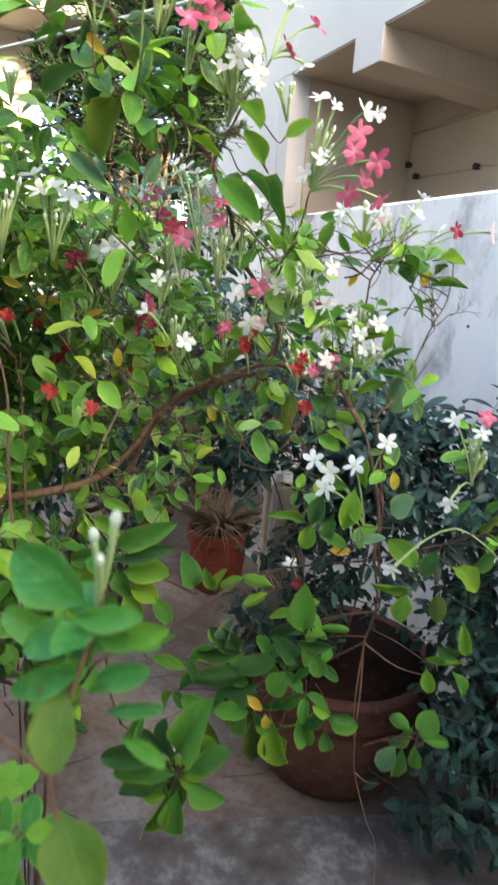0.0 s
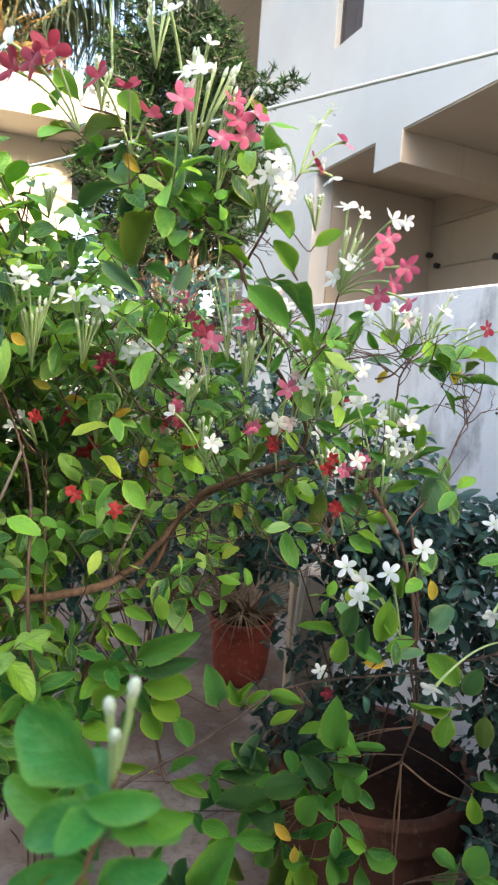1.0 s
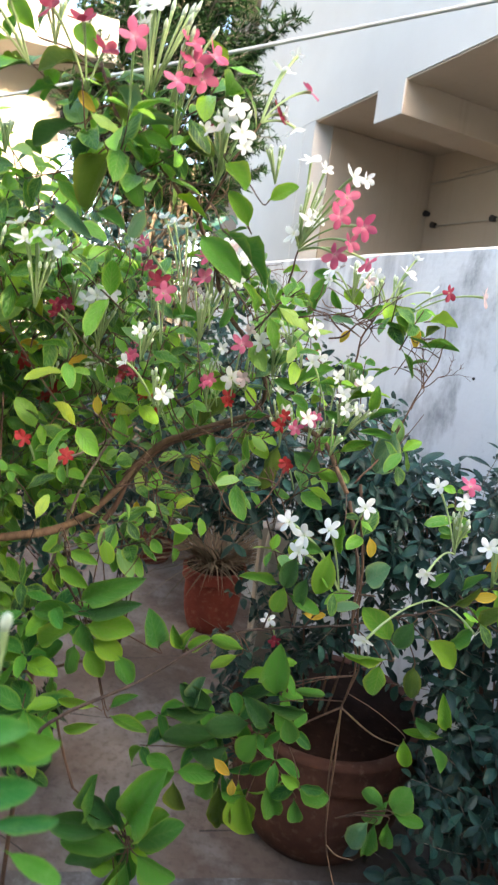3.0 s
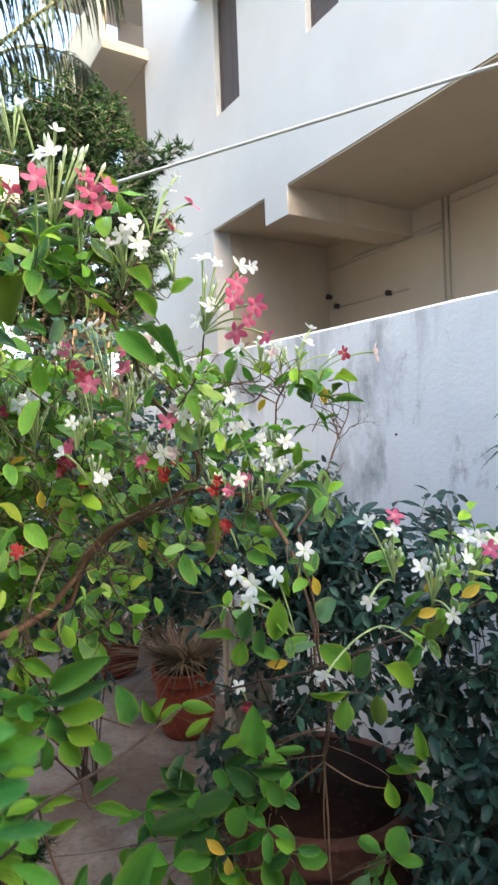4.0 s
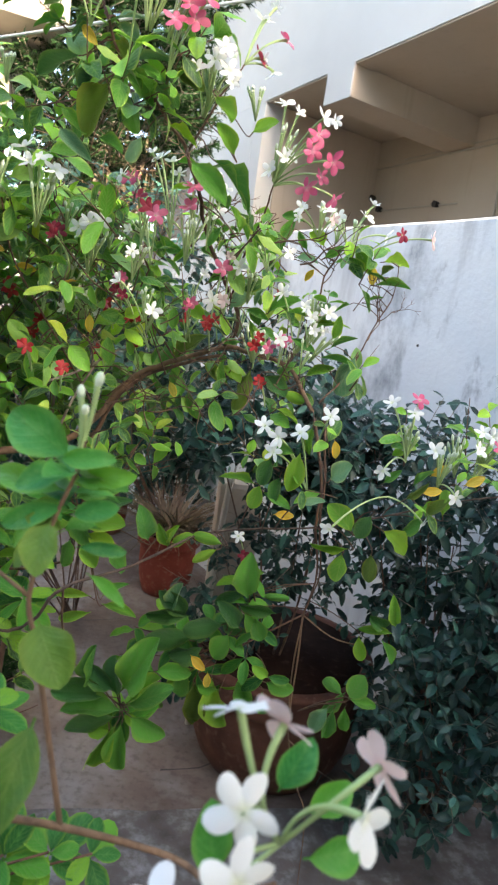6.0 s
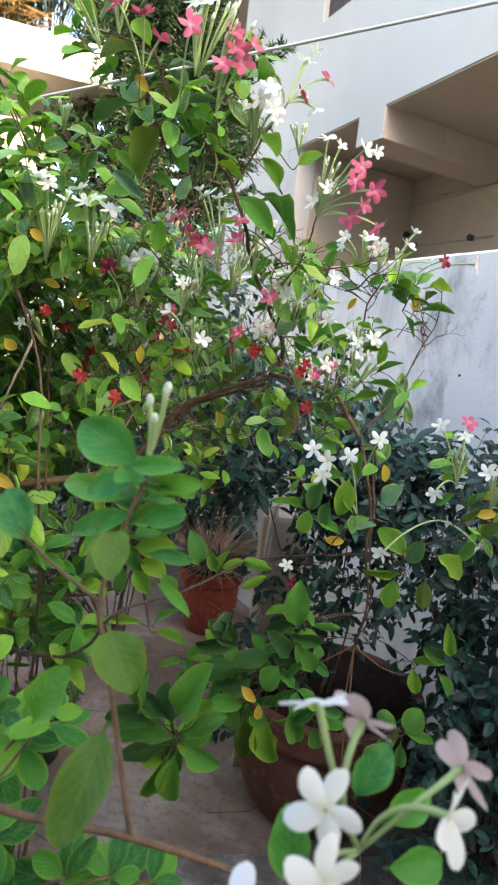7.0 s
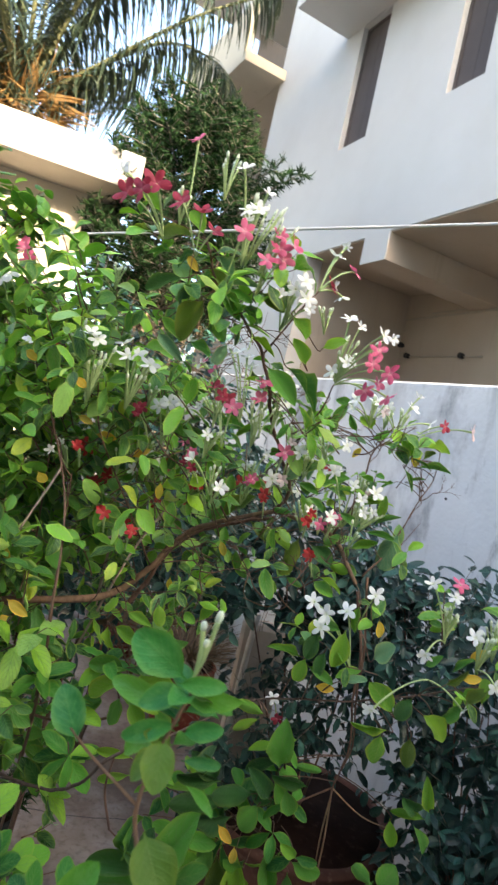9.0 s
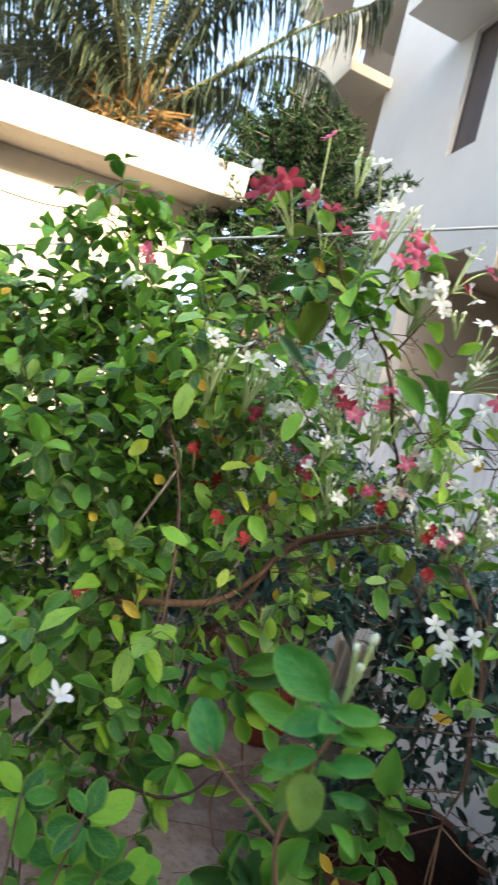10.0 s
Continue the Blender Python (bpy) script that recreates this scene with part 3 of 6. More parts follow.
# a nearer wall and a side wall, both unseen, added to cut skylight
tagged(part("wall_porch", boxes((-4.0, 4.0, -1.75, -1.55, GROUND, 3.25)), plain_wall), "unseen plastered wall added to block sun and sky light", "wall", kind="structure")
tagged(part("wall_west", boxes((-5.4, -5.2, -2.4, 2.2, GROUND, 1.9)), plain_wall), "unseen plastered side wall added to block sky light", "wall", kind="structure")

# ---- the white two-storey building beyond the wall ----
TURN_B = pose(0, 0, 0, 0, 0, 32.2)
house = thing("white_building", "white-painted two-storey house with an open porch", "building", at=TURN_B)
N0, N1 = 3.49, 3.70


def holed_wall(x0, x1, y_lines, z_lines, holes):
    """A wall slab across x0..x1 on a grid of lines, open at the cells named."""
    bm = bmesh.new()
    grid = [[bm.verts.new((x0, y, z)) for z in z_lines] for y in y_lines]
    for i in range(len(y_lines) - 1):
        for k in range(len(z_lines) - 1):
            if (i, k) not in holes:
                bm.faces.new((grid[i][k], grid[i][k + 1], grid[i + 1][k + 1], grid[i + 1][k]))
    back = bmesh.ops.extrude_face_region(bm, geom=bm.faces[:])
    bmesh.ops.translate(bm, vec=(x1 - x0, 0, 0), verts=[g for g in back["geom"] if isinstance(g, bmesh.types.BMVert)])
    bmesh.ops.recalc_face_normals(bm, faces=bm.faces)
    return bm


part("wall", holed_wall(N0, N1, (-4, 3.83, 4.27, 5.41, 5.90, 7.84), (3.33, 4.50, 5.91, 9.4), {(1, 1), (3, 1)}), white_wall, house)
part("ground_wall", boxes((N0, N1, 6.30, 7.84, GROUND, 3.327)), white_wall, house)
part("ground_wall", boxes((N0 + 0.003, 5.30, 6.08, 6.297, GROUND, 3.327)), white_wall, house)
part("porch_wall", boxes((5.10, 5.30, -4, 6.077, GROUND, 3.327)), porch_wall, house, "beige porch wall")
part("porch_side", boxes((N0 + 0.22, 5.097, 6.06, 6.077, GROUND, 3.32)), porch_wall, house, "beige porch wall")
part("porch_slab", boxes((N1 + 0.002, 5.3, -4, 6.29, 3.332, 3.48)), porch_wall, house, "beige concrete porch ceiling")
part("beam", boxes((N0 + 0.012, 5.097, 4.63, 5.01, 3.055, 3.329), bevel=0.006), porch_wall, house, "beige concrete beam")
part("beam_end", boxes((N0 - 0.003, N0 + 0.010, 4.63, 5.01, 3.055, 3.329)), white_wall, house)
part("soffit", boxes((N0 + 0.012, N1, 5.012, 6.07, 3.316, 3.327)), porch_wall, house)
part("soffit", boxes((N0 + 0.012, N1, -4, 4.628, 3.316, 3.327)), porch_wall, house)
part("sunshade", boxes((2.78, N0 - 0.002, 3.4, 6.21, 5.92, 6.01), bevel=0.006), white_wall, house, "white concrete sunshade over the windows")
part("recess_wall", boxes((4.7, 4.9, 7.843, 12, GROUND, 9.4)), recess_shade, house, "recessed wall with shade put into its brown colour")
part("recess_wall", boxes((N1 + 0.002, 4.697, 7.64, 7.838, GROUND, 9.4)), recess_shade, house, "recessed wall with shade put into its brown colour")
part("balcony", boxes((2.85, N0 - 0.003, 7.70, 10.4, 6.05, 6.19), (N0, 4.697, 7.846, 10.4, 6.05, 6.19), bevel=0.006), cream_wall, house, "cream projecting balcony slab")
part("balcony_wall", boxes((2.95, 3.05, 8.05, 10.4, 6.193, 7.1)), cream_wall, house)
part("upper_balcony", boxes((3.2, 4.697, 7.846, 9.2, 7.5, 7.62), (3.2, 3.3, 7.846, 9.2, 7.623, 8.3), bevel=0.006), white_wall, house)
part("roof", boxes((N0 - 0.25, 9, -4.2, 12.2, 9.403, 9.55)), white_wall, house)


def shuttered_window(s0, s1, z0, z1):
    w = part("window", boxes((N0 + 0.06, N0 + 0.10, s0, s0 + 0.03, z0, z1), (N0 + 0.06, N0 + 0.10, s1 - 0.03, s1, z0, z1), (N0 + 0.06, N0 + 0.10, s0 + 0.03, s1 - 0.03, z0, z0 + 0.03),
                              (N0 + 0.06, N0 + 0.10, s0 + 0.03, s1 - 0.03, z1 - 0.03, z1)), shutter_paint, house, "dark-framed shuttered window")
    mid = (s0 + s1) / 2
    part("shutter", boxes((N0 + 0.075, N0 + 0.10, s0 + 0.032, mid - 0.002, z0 + 0.032, z1 - 0.032), bevel=0.003), shutter_paint, w)
    part("shutter", boxes((N0 + 0.075, N0 + 0.10, mid + 0.002, s1 - 0.032, z0 + 0.032, z1 - 0.032), bevel=0.003), shutter_paint, w)


shuttered_window(5.41, 5.90, 4.50, 5.91)
shuttered_window(3.83, 4.27, 4.50, 5.91)
rods = Rods()
rods.add([(5.09, 4.15, 0.2), (5.09, 4.15, 3.32)], 0.011, 0.011, 8)
rods.add([(5.09, 4.22, 0.2), (5.09, 4.22, 3.32)], 0.011, 0.011, 8)
rods.done("conduit", pipe_paint, house)
rods = Rods()
rods.add([(5.088, 4.24, 3.04), (5.088, 6.05, 3.02)], 0.010, 0.010, 8)
rods.add([(5.088, 4.24, 3.09), (5.088, 5.6, 3.07)], 0.008, 0.008, 8)
rods.add([(5.088, 2.0, 3.26), (5.088, 4.14, 3.24)], 0.009, 0.009, 8)
rods.done("pipe", pipe_paint, house)
rods = Rods()
rods.add([(5.085, 4.7, 2.52), (5.085, 5.9, 2.54)], 0.009, 0.009, 8)
rods.done("pipe", pipe_paint, house)
for s, z in ((5.87, 2.55), (4.98, 2.53), (6.02, 2.69)):
    bm = bmesh.new()
    bmesh.ops.create_cone(bm, cap_ends=True, segments=12, radius1=0.035, radius2=0.028, depth=0.06, matrix=pose(5.07, s, z, 0, 90, 0))
    part("outlet", bm, dark_hole, house, "dark pipe outlet")

# ---- the cream single-storey house ----
CREAM = pose(-1.647, 4.839, 0, 0, 0, 25.4)
shed = thing("cream_house", "cream-plastered single-storey house with a flat overhanging roof", "building", at=CREAM)
for row in ((-7, -0.36, 0.48, 0.68, GROUND, 2.897), (-0.56, -0.36, 0.683, 1.9, GROUND, 2.897), (-7, -6.8, 0.683, 1.9, GROUND, 2.897), (-6.797, -0.563, 1.7, 1.9, GROUND, 2.897)):
    part("wall", boxes(row), cream_wall, shed)
part("roof", boxes((-7.4, 0, 0, 2.3, 2.9, 3.19), bevel=0.012), fascia_paint, shed, "weathered pale concrete roof slab")

# ---- the line over the yard ----
a, d = Vector((0.3056, 1.0581, 1.6141)), Vector((0.925, -0.3735, 0.0697))
line = [a + d * (-3.6 + 0.3 * i) + Vector((0, 0, 0.0015 * (i - 12) ** 2 * 0.3)) for i in range(26)]
v, f = tube_data(line, [0.0032] * len(line), 8)
tagged(raw("clothes_line", v, f, cable_skin), "grey plastic clothes line stretched across the yard", "clothes line")

# ---- pots ----
def pot(name, label, at, r_rim, r_base, height, band, mat, soil_depth, seed, bulge=1.0):
    p = thing(name, label, "flower pot", "pots in the yard", pose(*at))
    t = r_rim * 0.09
    belly = r_rim - t * 1.15
    waist = height - band
    body = [(r_base * 0.95, 0.0), (r_base, 0.005), (r_base + (belly * bulge - r_base) * 0.45, waist * 0.16), (r_base + (belly * bulge - r_base) * 0.78, waist * 0.36), (belly * bulge, waist * 0.64), (belly * (bulge * 0.7 + 0.3), waist * 0.86),
            (belly * 0.985, waist - 0.006), (belly, waist), (r_rim * 0.995, waist + 0.004), (r_rim * 1.012, waist + band * 0.10), (r_rim * 1.005, waist + band * 0.22), (r_rim * 1.0, waist + band * 0.7), (r_rim * 1.02, height - band * 0.14), (r_rim * 1.022, height - 0.008), (r_rim * 0.995, height), (r_rim - t, height), (r_rim - t * 1.2, height - 0.006)]
    v, f = lathe(body, 56, 0.012, seed)
    raw("body", v, f, mat, p)
    # inner side in its own material, darkened for the shade inside the pot
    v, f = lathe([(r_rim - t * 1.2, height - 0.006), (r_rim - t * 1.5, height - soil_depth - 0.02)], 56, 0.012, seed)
    raw("inner_wall", v, f, inner_shade_clay, p, "inner side of the pot with its shade put into the colour")
    bm = bmesh.new()
    bmesh.ops.create_circle(bm, cap_ends=True, segments=40, radius=r_rim - t * 1.5, matrix=Matrix.Translation((0, 0, height - soil_depth)))
    bmesh.ops.subdivide_edges(bm, edges=bm.edges[:], cuts=1)
    bmesh.ops.triangulate(bm, faces=bm.faces[:])
    rng = random.Random(seed)
    for _ in range(90):
        w, r, s = rng.uniform(0, math.tau), (r_rim - 0.04) * math.sqrt(rng.random()), rng.uniform(0.005, 0.014)
        bmesh.ops.create_icosphere(bm, subdivisions=1, radius=s, matrix=Matrix.Translation((r * math.cos(w), r * math.sin(w), height - soil_depth + s * 0.2)))
    part("soil", bm, soil, p, "dark potting soil")
    return p


pot("clay_pot", "large weathered brown clay pot on the concrete", (0.330, 2.42, GROUND), 0.388, 0.275, 0.51, 0.125, big_clay, 0.20, 3, 1.04)
pot("clay_pot", "small red terracotta pot with dry strap leaves", (-0.376, 3.88, GROUND), 0.206, 0.145, 0.42, 0.08, red_clay, 0.02, 7)
pot("clay_pot", "small red terracotta pot half hidden by shrubs", (-1.045, 4.839, GROUND), 0.20, 0.141, 0.315, 0.066, red_clay, 0.02, 9)

# pale stone and a peeled stick behind the pots
bm = boxes((-0.10, 0.10, -0.05, 0.05, 0, 1.15), bevel=0.025)
ob = part("stone_slab", bm, stone)
ob.matrix_world = pose(0.06, 2.62, GROUND, 0, 0, 10)
tagged(ob, "pale upright stone slab standing on the concrete", "stone")
v, f = tube_data(smooth_line([(-0.03, 2.52, GROUND), (0.002, 2.50, 0.16), (0.018, 2.50, 0.41)], 4), [0.013] * 9, 8)
tagged(raw("stick", v, f, stick_wood), "peeled pale wooden stick stuck upright", "stick")

# ---- the creeper in the big pot ----
creeper = thing("flowering_creeper", "bushy green creeper with white, pink and crimson flowers", "shrub")
rng = random.Random(21)
CREEPER_BLADES = [blade(0.064, 0.0165, OVAL, 0.32, 0.22, 0.10, 7, 1), blade(0.058, 0.0160, ROUND, 0.42, 0.30, 0.12, 7, 2), blade(0.054, 0.0165, OVAL, 0.5, 0.12, 0.12, 7, 3), blade(0.068, 0.0165, ROUND, 0.22, 0.42, 0.14, 7, 4), blade(0.060, 0.0150, OVAL, -0.25, 0.35, 0.12, 7, 5), blade(0.048, 0.0140, OBOVATE, 0.6, 0.35, 0.10, 7, 6)]
leaves, twigs = Leaves(CREEPER_BLADES, 5), Rods()
STEMS = []


def stem(radius, *pts, mat=red_bark):
    """A woody stem with knots and a slight taper."""
    k = len(STEMS)
    STEMS.append(pts)
    line = smooth_line(pts, 6)
    line = [p + Vector((noise.noise((i * 0.45, k, 1)), noise.noise((i * 0.45, k, 5)), noise.noise((i * 0.45, k, 9)))) * min(radius * 0.9, 0.003) for i, p in enumerate(line)]
    v, f = tube_data(line, [radius * (1 - 0.5 * i / len(line)) * (1 + 0.22 * noise.noise((i * 0.7, k, 0))) for i in range(len(line))], 8)
    raw("stem", v, f, mat, creeper, "brown woody stem")


# the arching main branches, the stems out of the pot, and the leaders of the crown
stem(0.0082, (-0.75, 1.30, 0.56), (-0.52, 1.08, 0.70), (-0.328, 1.10, 0.746), (-0.288, 1.20, 0.753), (-0.243, 1.24, 0.802), (-0.218, 1.27, 0.846), (-0.174, 1.29, 0.896), (-0.104, 1.30, 0.931), (-0.005, 1.30, 0.974), (0.040, 1.29, 0.972), (0.133, 1.255, 0.955), (0.187, 1.148, 0.884), mat=tan_bark)
stem(0.0068, (-0.58, 1.50, GROUND), (-0.42, 1.34, 0.45), (-0.291, 1.22, 0.687), (-0.252, 1.26, 0.756), (-0.222, 1.275, 0.830), (-0.170, 1.295, 0.888), (-0.10, 1.31, 0.922), (0.0, 1.31, 0.962))
stem(0.0034, (0.195, 1.15, 0.87), (0.228, 1.15, 0.75), (0.234, 1.16, 0.65), (0.262, 1.24, 0.52), (0.252, 1.28, 0.40))
stem(0.0028, (0.21, 1.16, 0.90), (0.236, 1.165, 0.75), (0.243, 1.18, 0.65), (0.27, 1.25, 0.52), (0.256, 1.29, 0.41))
stem(0.0042, (-0.005, 1.30, 0.974), (0.020, 1.26, 1.03), (-0.011, 1.20, 1.099), (-0.043, 1.08, 1.166), (-0.059, 1.03, 1.222), (-0.086, 1.0, 1.285), (-0.104, 0.98, 1.303), (-0.139, 0.95, 1.341), (-0.178, 0.93, 1.372), (-0.205, 0.92, 1.43))
stem(0.0026, (0.133, 1.255, 0.959), (0.17, 1.268, 1.049), (0.182, 1.28, 1.145), (0.22, 1.291, 1.221))
stem(0.0018, (0.20, 1.16, 0.90), (0.254, 1.212, 0.966), (0.296, 1.256, 1.063), (0.327, 1.285, 1.126), (0.329, 1.29, 1.20))
stem(0.0032, (-0.60, 1.02, 0.50), (-0.471, 0.959, 0.48), (-0.356, 0.917, 0.476), (-0.271, 0.876, 0.497), (-0.205, 0.825, 0.55), (-0.154, 0.791, 0.627), (-0.079, 0.898, 0.628), (0.019, 1.013, 0.657), (0.124, 1.071, 0.662), (0.258, 1.112, 0.676), (0.497, 1.18, 0.737), (0.607, 1.221, 0.755), mat=dark_bark)
stem(0.0022, (-0.080, 1.0, 1.28), (-0.05, 0.98, 1.33), (-0.030, 0.97, 1.366), (-0.007, 0.97, 1.401))
stem(0.0024, (0.0, 1.24, 1.06), (0.015, 1.17, 1.14), (0.045, 1.10, 1.21), (0.058, 1.06, 1.26))
stem(0.0022, (-0.10, 1.30, 0.93), (-0.16, 1.18, 1.02), (-0.22, 1.05, 1.06), (-0.27, 1.0, 1.12))
stem(0.0022, (-0.243, 1.24, 0.802), (-0.30, 1.12, 0.95), (-0.35, 1.02, 1.08), (-0.36, 0.98, 1.17))
for pts in (((0.252, 1.28, 0.405), (0.255, 1.26, 0.308), (0.256, 1.26, 0.197), (0.265, 1.26, 0.099), (0.305, 1.26, -0.025), (0.334, 1.26, -0.10), (0.345, 1.25, -0.30)), ((0.255, 1.285, 0.405), (0.248, 1.27, 0.31), (0.25, 1.265, 0.22), (0.258, 1.265, 0.16)), ((0.252, 1.28, 0.405), (0.32, 1.25, 0.376), (0.385, 1.22, 0.380)), ((0.265, 1.26, 0.099), (0.29, 1.25, 0.088), (0.32, 1.24, 0.095))):
    rods = Rods()
    rods.add(smooth_line(pts, 5), 0.0022, 0.0012, 5)
    rods.done("runner", tan_bark, creeper, "thin trailing runner")

for centre, radii, count, size in (
    ((-0.42, 1.22, 1.00), (0.28, 0.24, 0.26), 84, 0.95),
    ((-0.12, 1.32, 1.06), (0.24, 0.16, 0.18), 20, 0.85),
    ((-0.36, 1.10, 0.74), (0.18, 0.18, 0.16), 20, 0.95),
    ((0.22, 1.27, 1.12), (0.12, 0.07, 0.09), 3, 0.7),
    ((0.08, 1.24, 1.12), (0.14, 0.10, 0.12), 4, 0.75),
    ((0.18, 1.20, 0.95), (0.13, 0.08, 0.10), 6, 0.78),
    ((0.24, 1.07, 0.78), (0.12, 0.06, 0.06), 3, 0.8),
    ((0.40, 1.12, 0.79), (0.12, 0.07, 0.05), 5, 0.75),
    ((-0.19, 0.97, 1.37), (0.11, 0.06, 0.08), 15, 0.95),
    ((-0.16, 1.08, 1.12), (0.20, 0.08, 0.10), 15, 0.85),
    ((-0.38, 1.00, 1.20), (0.10, 0.08, 0.12), 13, 0.85),
    ((0.55, 1.18, 0.80), (0.12, 0.05, 0.04), 6, 0.8),
    ((-0.42, 1.00, 1.28), (0.09, 0.06, 0.10), 13, 0.95),
    ((-0.03, 1.20, 0.86), (0.15, 0.06, 0.06), 7, 0.85),
    ((-0.16, 1.12, 0.76), (0.10, 0.06, 0.07), 6, 0.85),
    ((-0.46, 1.18, 1.18), (0.16, 0.12, 0.15), 30, 0.95),
):
    fill(leaves, twigs, rng, centre, radii, count, size)
leaves.clear_of(-0.16, 0.30, -0.5, 0.62, 0.4, 1.6)
leaves.clear_of(0.26, 0.48, 1.1, 1.5, 0.98, 1.135)

# single large leaves, each on its own leaf stalk
UNIT_BLADES = []
for k in range(5):
    v, f, u = blade(1.0, 0.5, (OVAL, ROUND, OBOVATE)[k % 3], (0.5, 0.7, 0.35, 0.6, -0.35)[k], (0.22, 0.14, 0.32, 0.38, 0.25)[k], (0.10, 0.14, 0.08, 0.16, 0.12)[k], 10, 20 + k)
    UNIT_BLADES.append((v, f, u))
UNIT_MESHES = {}
srng = random.Random(14)
ALL_STEM_POINTS = [p for pts in STEMS for p in smooth_line(pts, 5)]


def sprig(rows, hub=None):
    """Leaves from base to tip, with their width to length and tone, and thin twigs that tie them to the nearest stem."""
    for a, b, ratio, tone in rows:
        k = srng.randrange(len(UNIT_BLADES))
        if (tone, k) not in UNIT_MESHES:
            v, f, u = UNIT_BLADES[k]
            ob = raw("leaf", v, f, TONES[tone], creeper, uvs=u)
            UNIT_MESHES[tone, k] = ob.data
            bpy.data.objects.remove(ob)
        a, b = Vector(a), Vector(b)
        long = (b - a).length * 1.06
        ob = new("leaf", UNIT_MESHES[tone, k])
        ob.parent = creeper
        ob.matrix_basis = turned(a, b - a, (srng.uniform(-0.5, 0.5), -1, srng.uniform(0.1, 1.1))) @ Matrix.Diagonal((long * ratio * 0.98, long, long, 1))
        root = Vector(hub) if hub else min(ALL_STEM_POINTS, key=lambda p: (p - a).length)
        if (root - a).length < 0.16:
            back = a - (b - a).normalized() * 0.008
            twigs.add(smooth_line([root, root.lerp(back, 0.5) + Vector((0, 0, 0.006)), back, a + (b - a) * 0.08], 3), 0.0013, 0.0008, 4)


# the tuft at the top
sprig((((-0.192, 0.93, 1.34), (-0.224, 0.918, 1.27), 0.51, "olive"), ((-0.17, 0.93, 1.336), (-0.143, 0.918, 1.284), 0.43, "green"), ((-0.236, 0.93, 1.369), (-0.294, 0.918, 1.346), 0.32, "dark"), ((-0.262, 0.93, 1.407), (-0.301, 0.918, 1.407), 0.36, "green"), ((-0.304, 0.93, 1.434), (-0.347, 0.918, 1.432), 0.29, "olive"), ((-0.232, 0.93, 1.441), (-0.289, 0.918, 1.441), 0.48, "olive"), ((-0.217, 0.93, 1.447), (-0.239, 0.918, 1.482), 0.57, "bright"), ((-0.193, 0.93, 1.423), (-0.223, 0.918, 1.441), 0.57, "bright"), ((-0.193, 0.93, 1.42), (-0.154, 0.918, 1.432), 0.55, "blue"), ((-0.299, 0.93, 1.471), (-0.331, 0.918, 1.508), 0.48, "bright"), ((-0.296, 0.93, 1.475), (-0.281, 0.918, 1.51), 0.44, "blue"), ((-0.192, 0.93, 1.415), (-0.149, 0.918, 1.387), 0.41, "blue"),))
sprig((((-0.191, 0.93, 1.403), (-0.214, 0.918, 1.367), 0.57, "green"), ((-0.158, 0.93, 1.372), (-0.107, 0.918, 1.381), 0.27, "blue"), ((-0.101, 0.93, 1.37), (-0.061, 0.918, 1.349), 0.53, "olive"), ((-0.17, 0.93, 1.362), (-0.13, 0.918, 1.325), 0.43, "green"), ((-0.201, 0.93, 1.386), (-0.156, 0.918, 1.372), 0.4, "olive"), ((-0.26, 0.93, 1.299), (-0.223, 0.918, 1.272), 0.42, "bright"), ((-0.261, 0.93, 1.271), (-0.214, 0.918, 1.232), 0.33, "blue"), ((-0.202, 0.93, 1.265), (-0.166, 0.918, 1.246), 0.52, "green"), ((-0.138, 0.93, 1.274), (-0.156, 0.918, 1.242), 0.57, "blue"), ((-0.039, 0.93, 1.341), (-0.013, 0.918, 1.309), 0.69, "bright"), ((-0.101, 0.93, 1.293), (-0.06, 0.918, 1.277), 0.21, "bright"), ((-0.065, 0.93, 1.25), (-0.009, 0.918, 1.2), 0.46, "green"),))
sprig((((-0.03, 0.93, 1.255), (0.035, 0.918, 1.211), 0.14, "green"), ((-0.001, 0.93, 1.263), (-0.024, 0.918, 1.303), 0.47, "bright"), ((0.019, 0.93, 1.298), (0.05, 0.918, 1.317), 0.54, "bright"), ((0.021, 0.93, 1.156), (0.011, 0.918, 1.193), 0.41, "bright"), ((-0.007, 0.93, 1.165), (-0.021, 0.918, 1.139), 0.35, "green"), ((-0.221, 0.93, 1.417), (-0.249, 0.918, 1.393), 0.47, "dark"), ((-0.205, 0.93, 1.357), (-0.23, 0.918, 1.322), 0.44, "dark"), ((-0.156, 0.93, 1.365), (-0.118, 0.918, 1.352), 0.42, "green"), ((-0.132, 0.93, 1.343), (-0.097, 0.918, 1.316), 0.34, "dark"), ((-0.226, 0.93, 1.368), (-0.241, 0.918, 1.334), 0.42, "green"),))
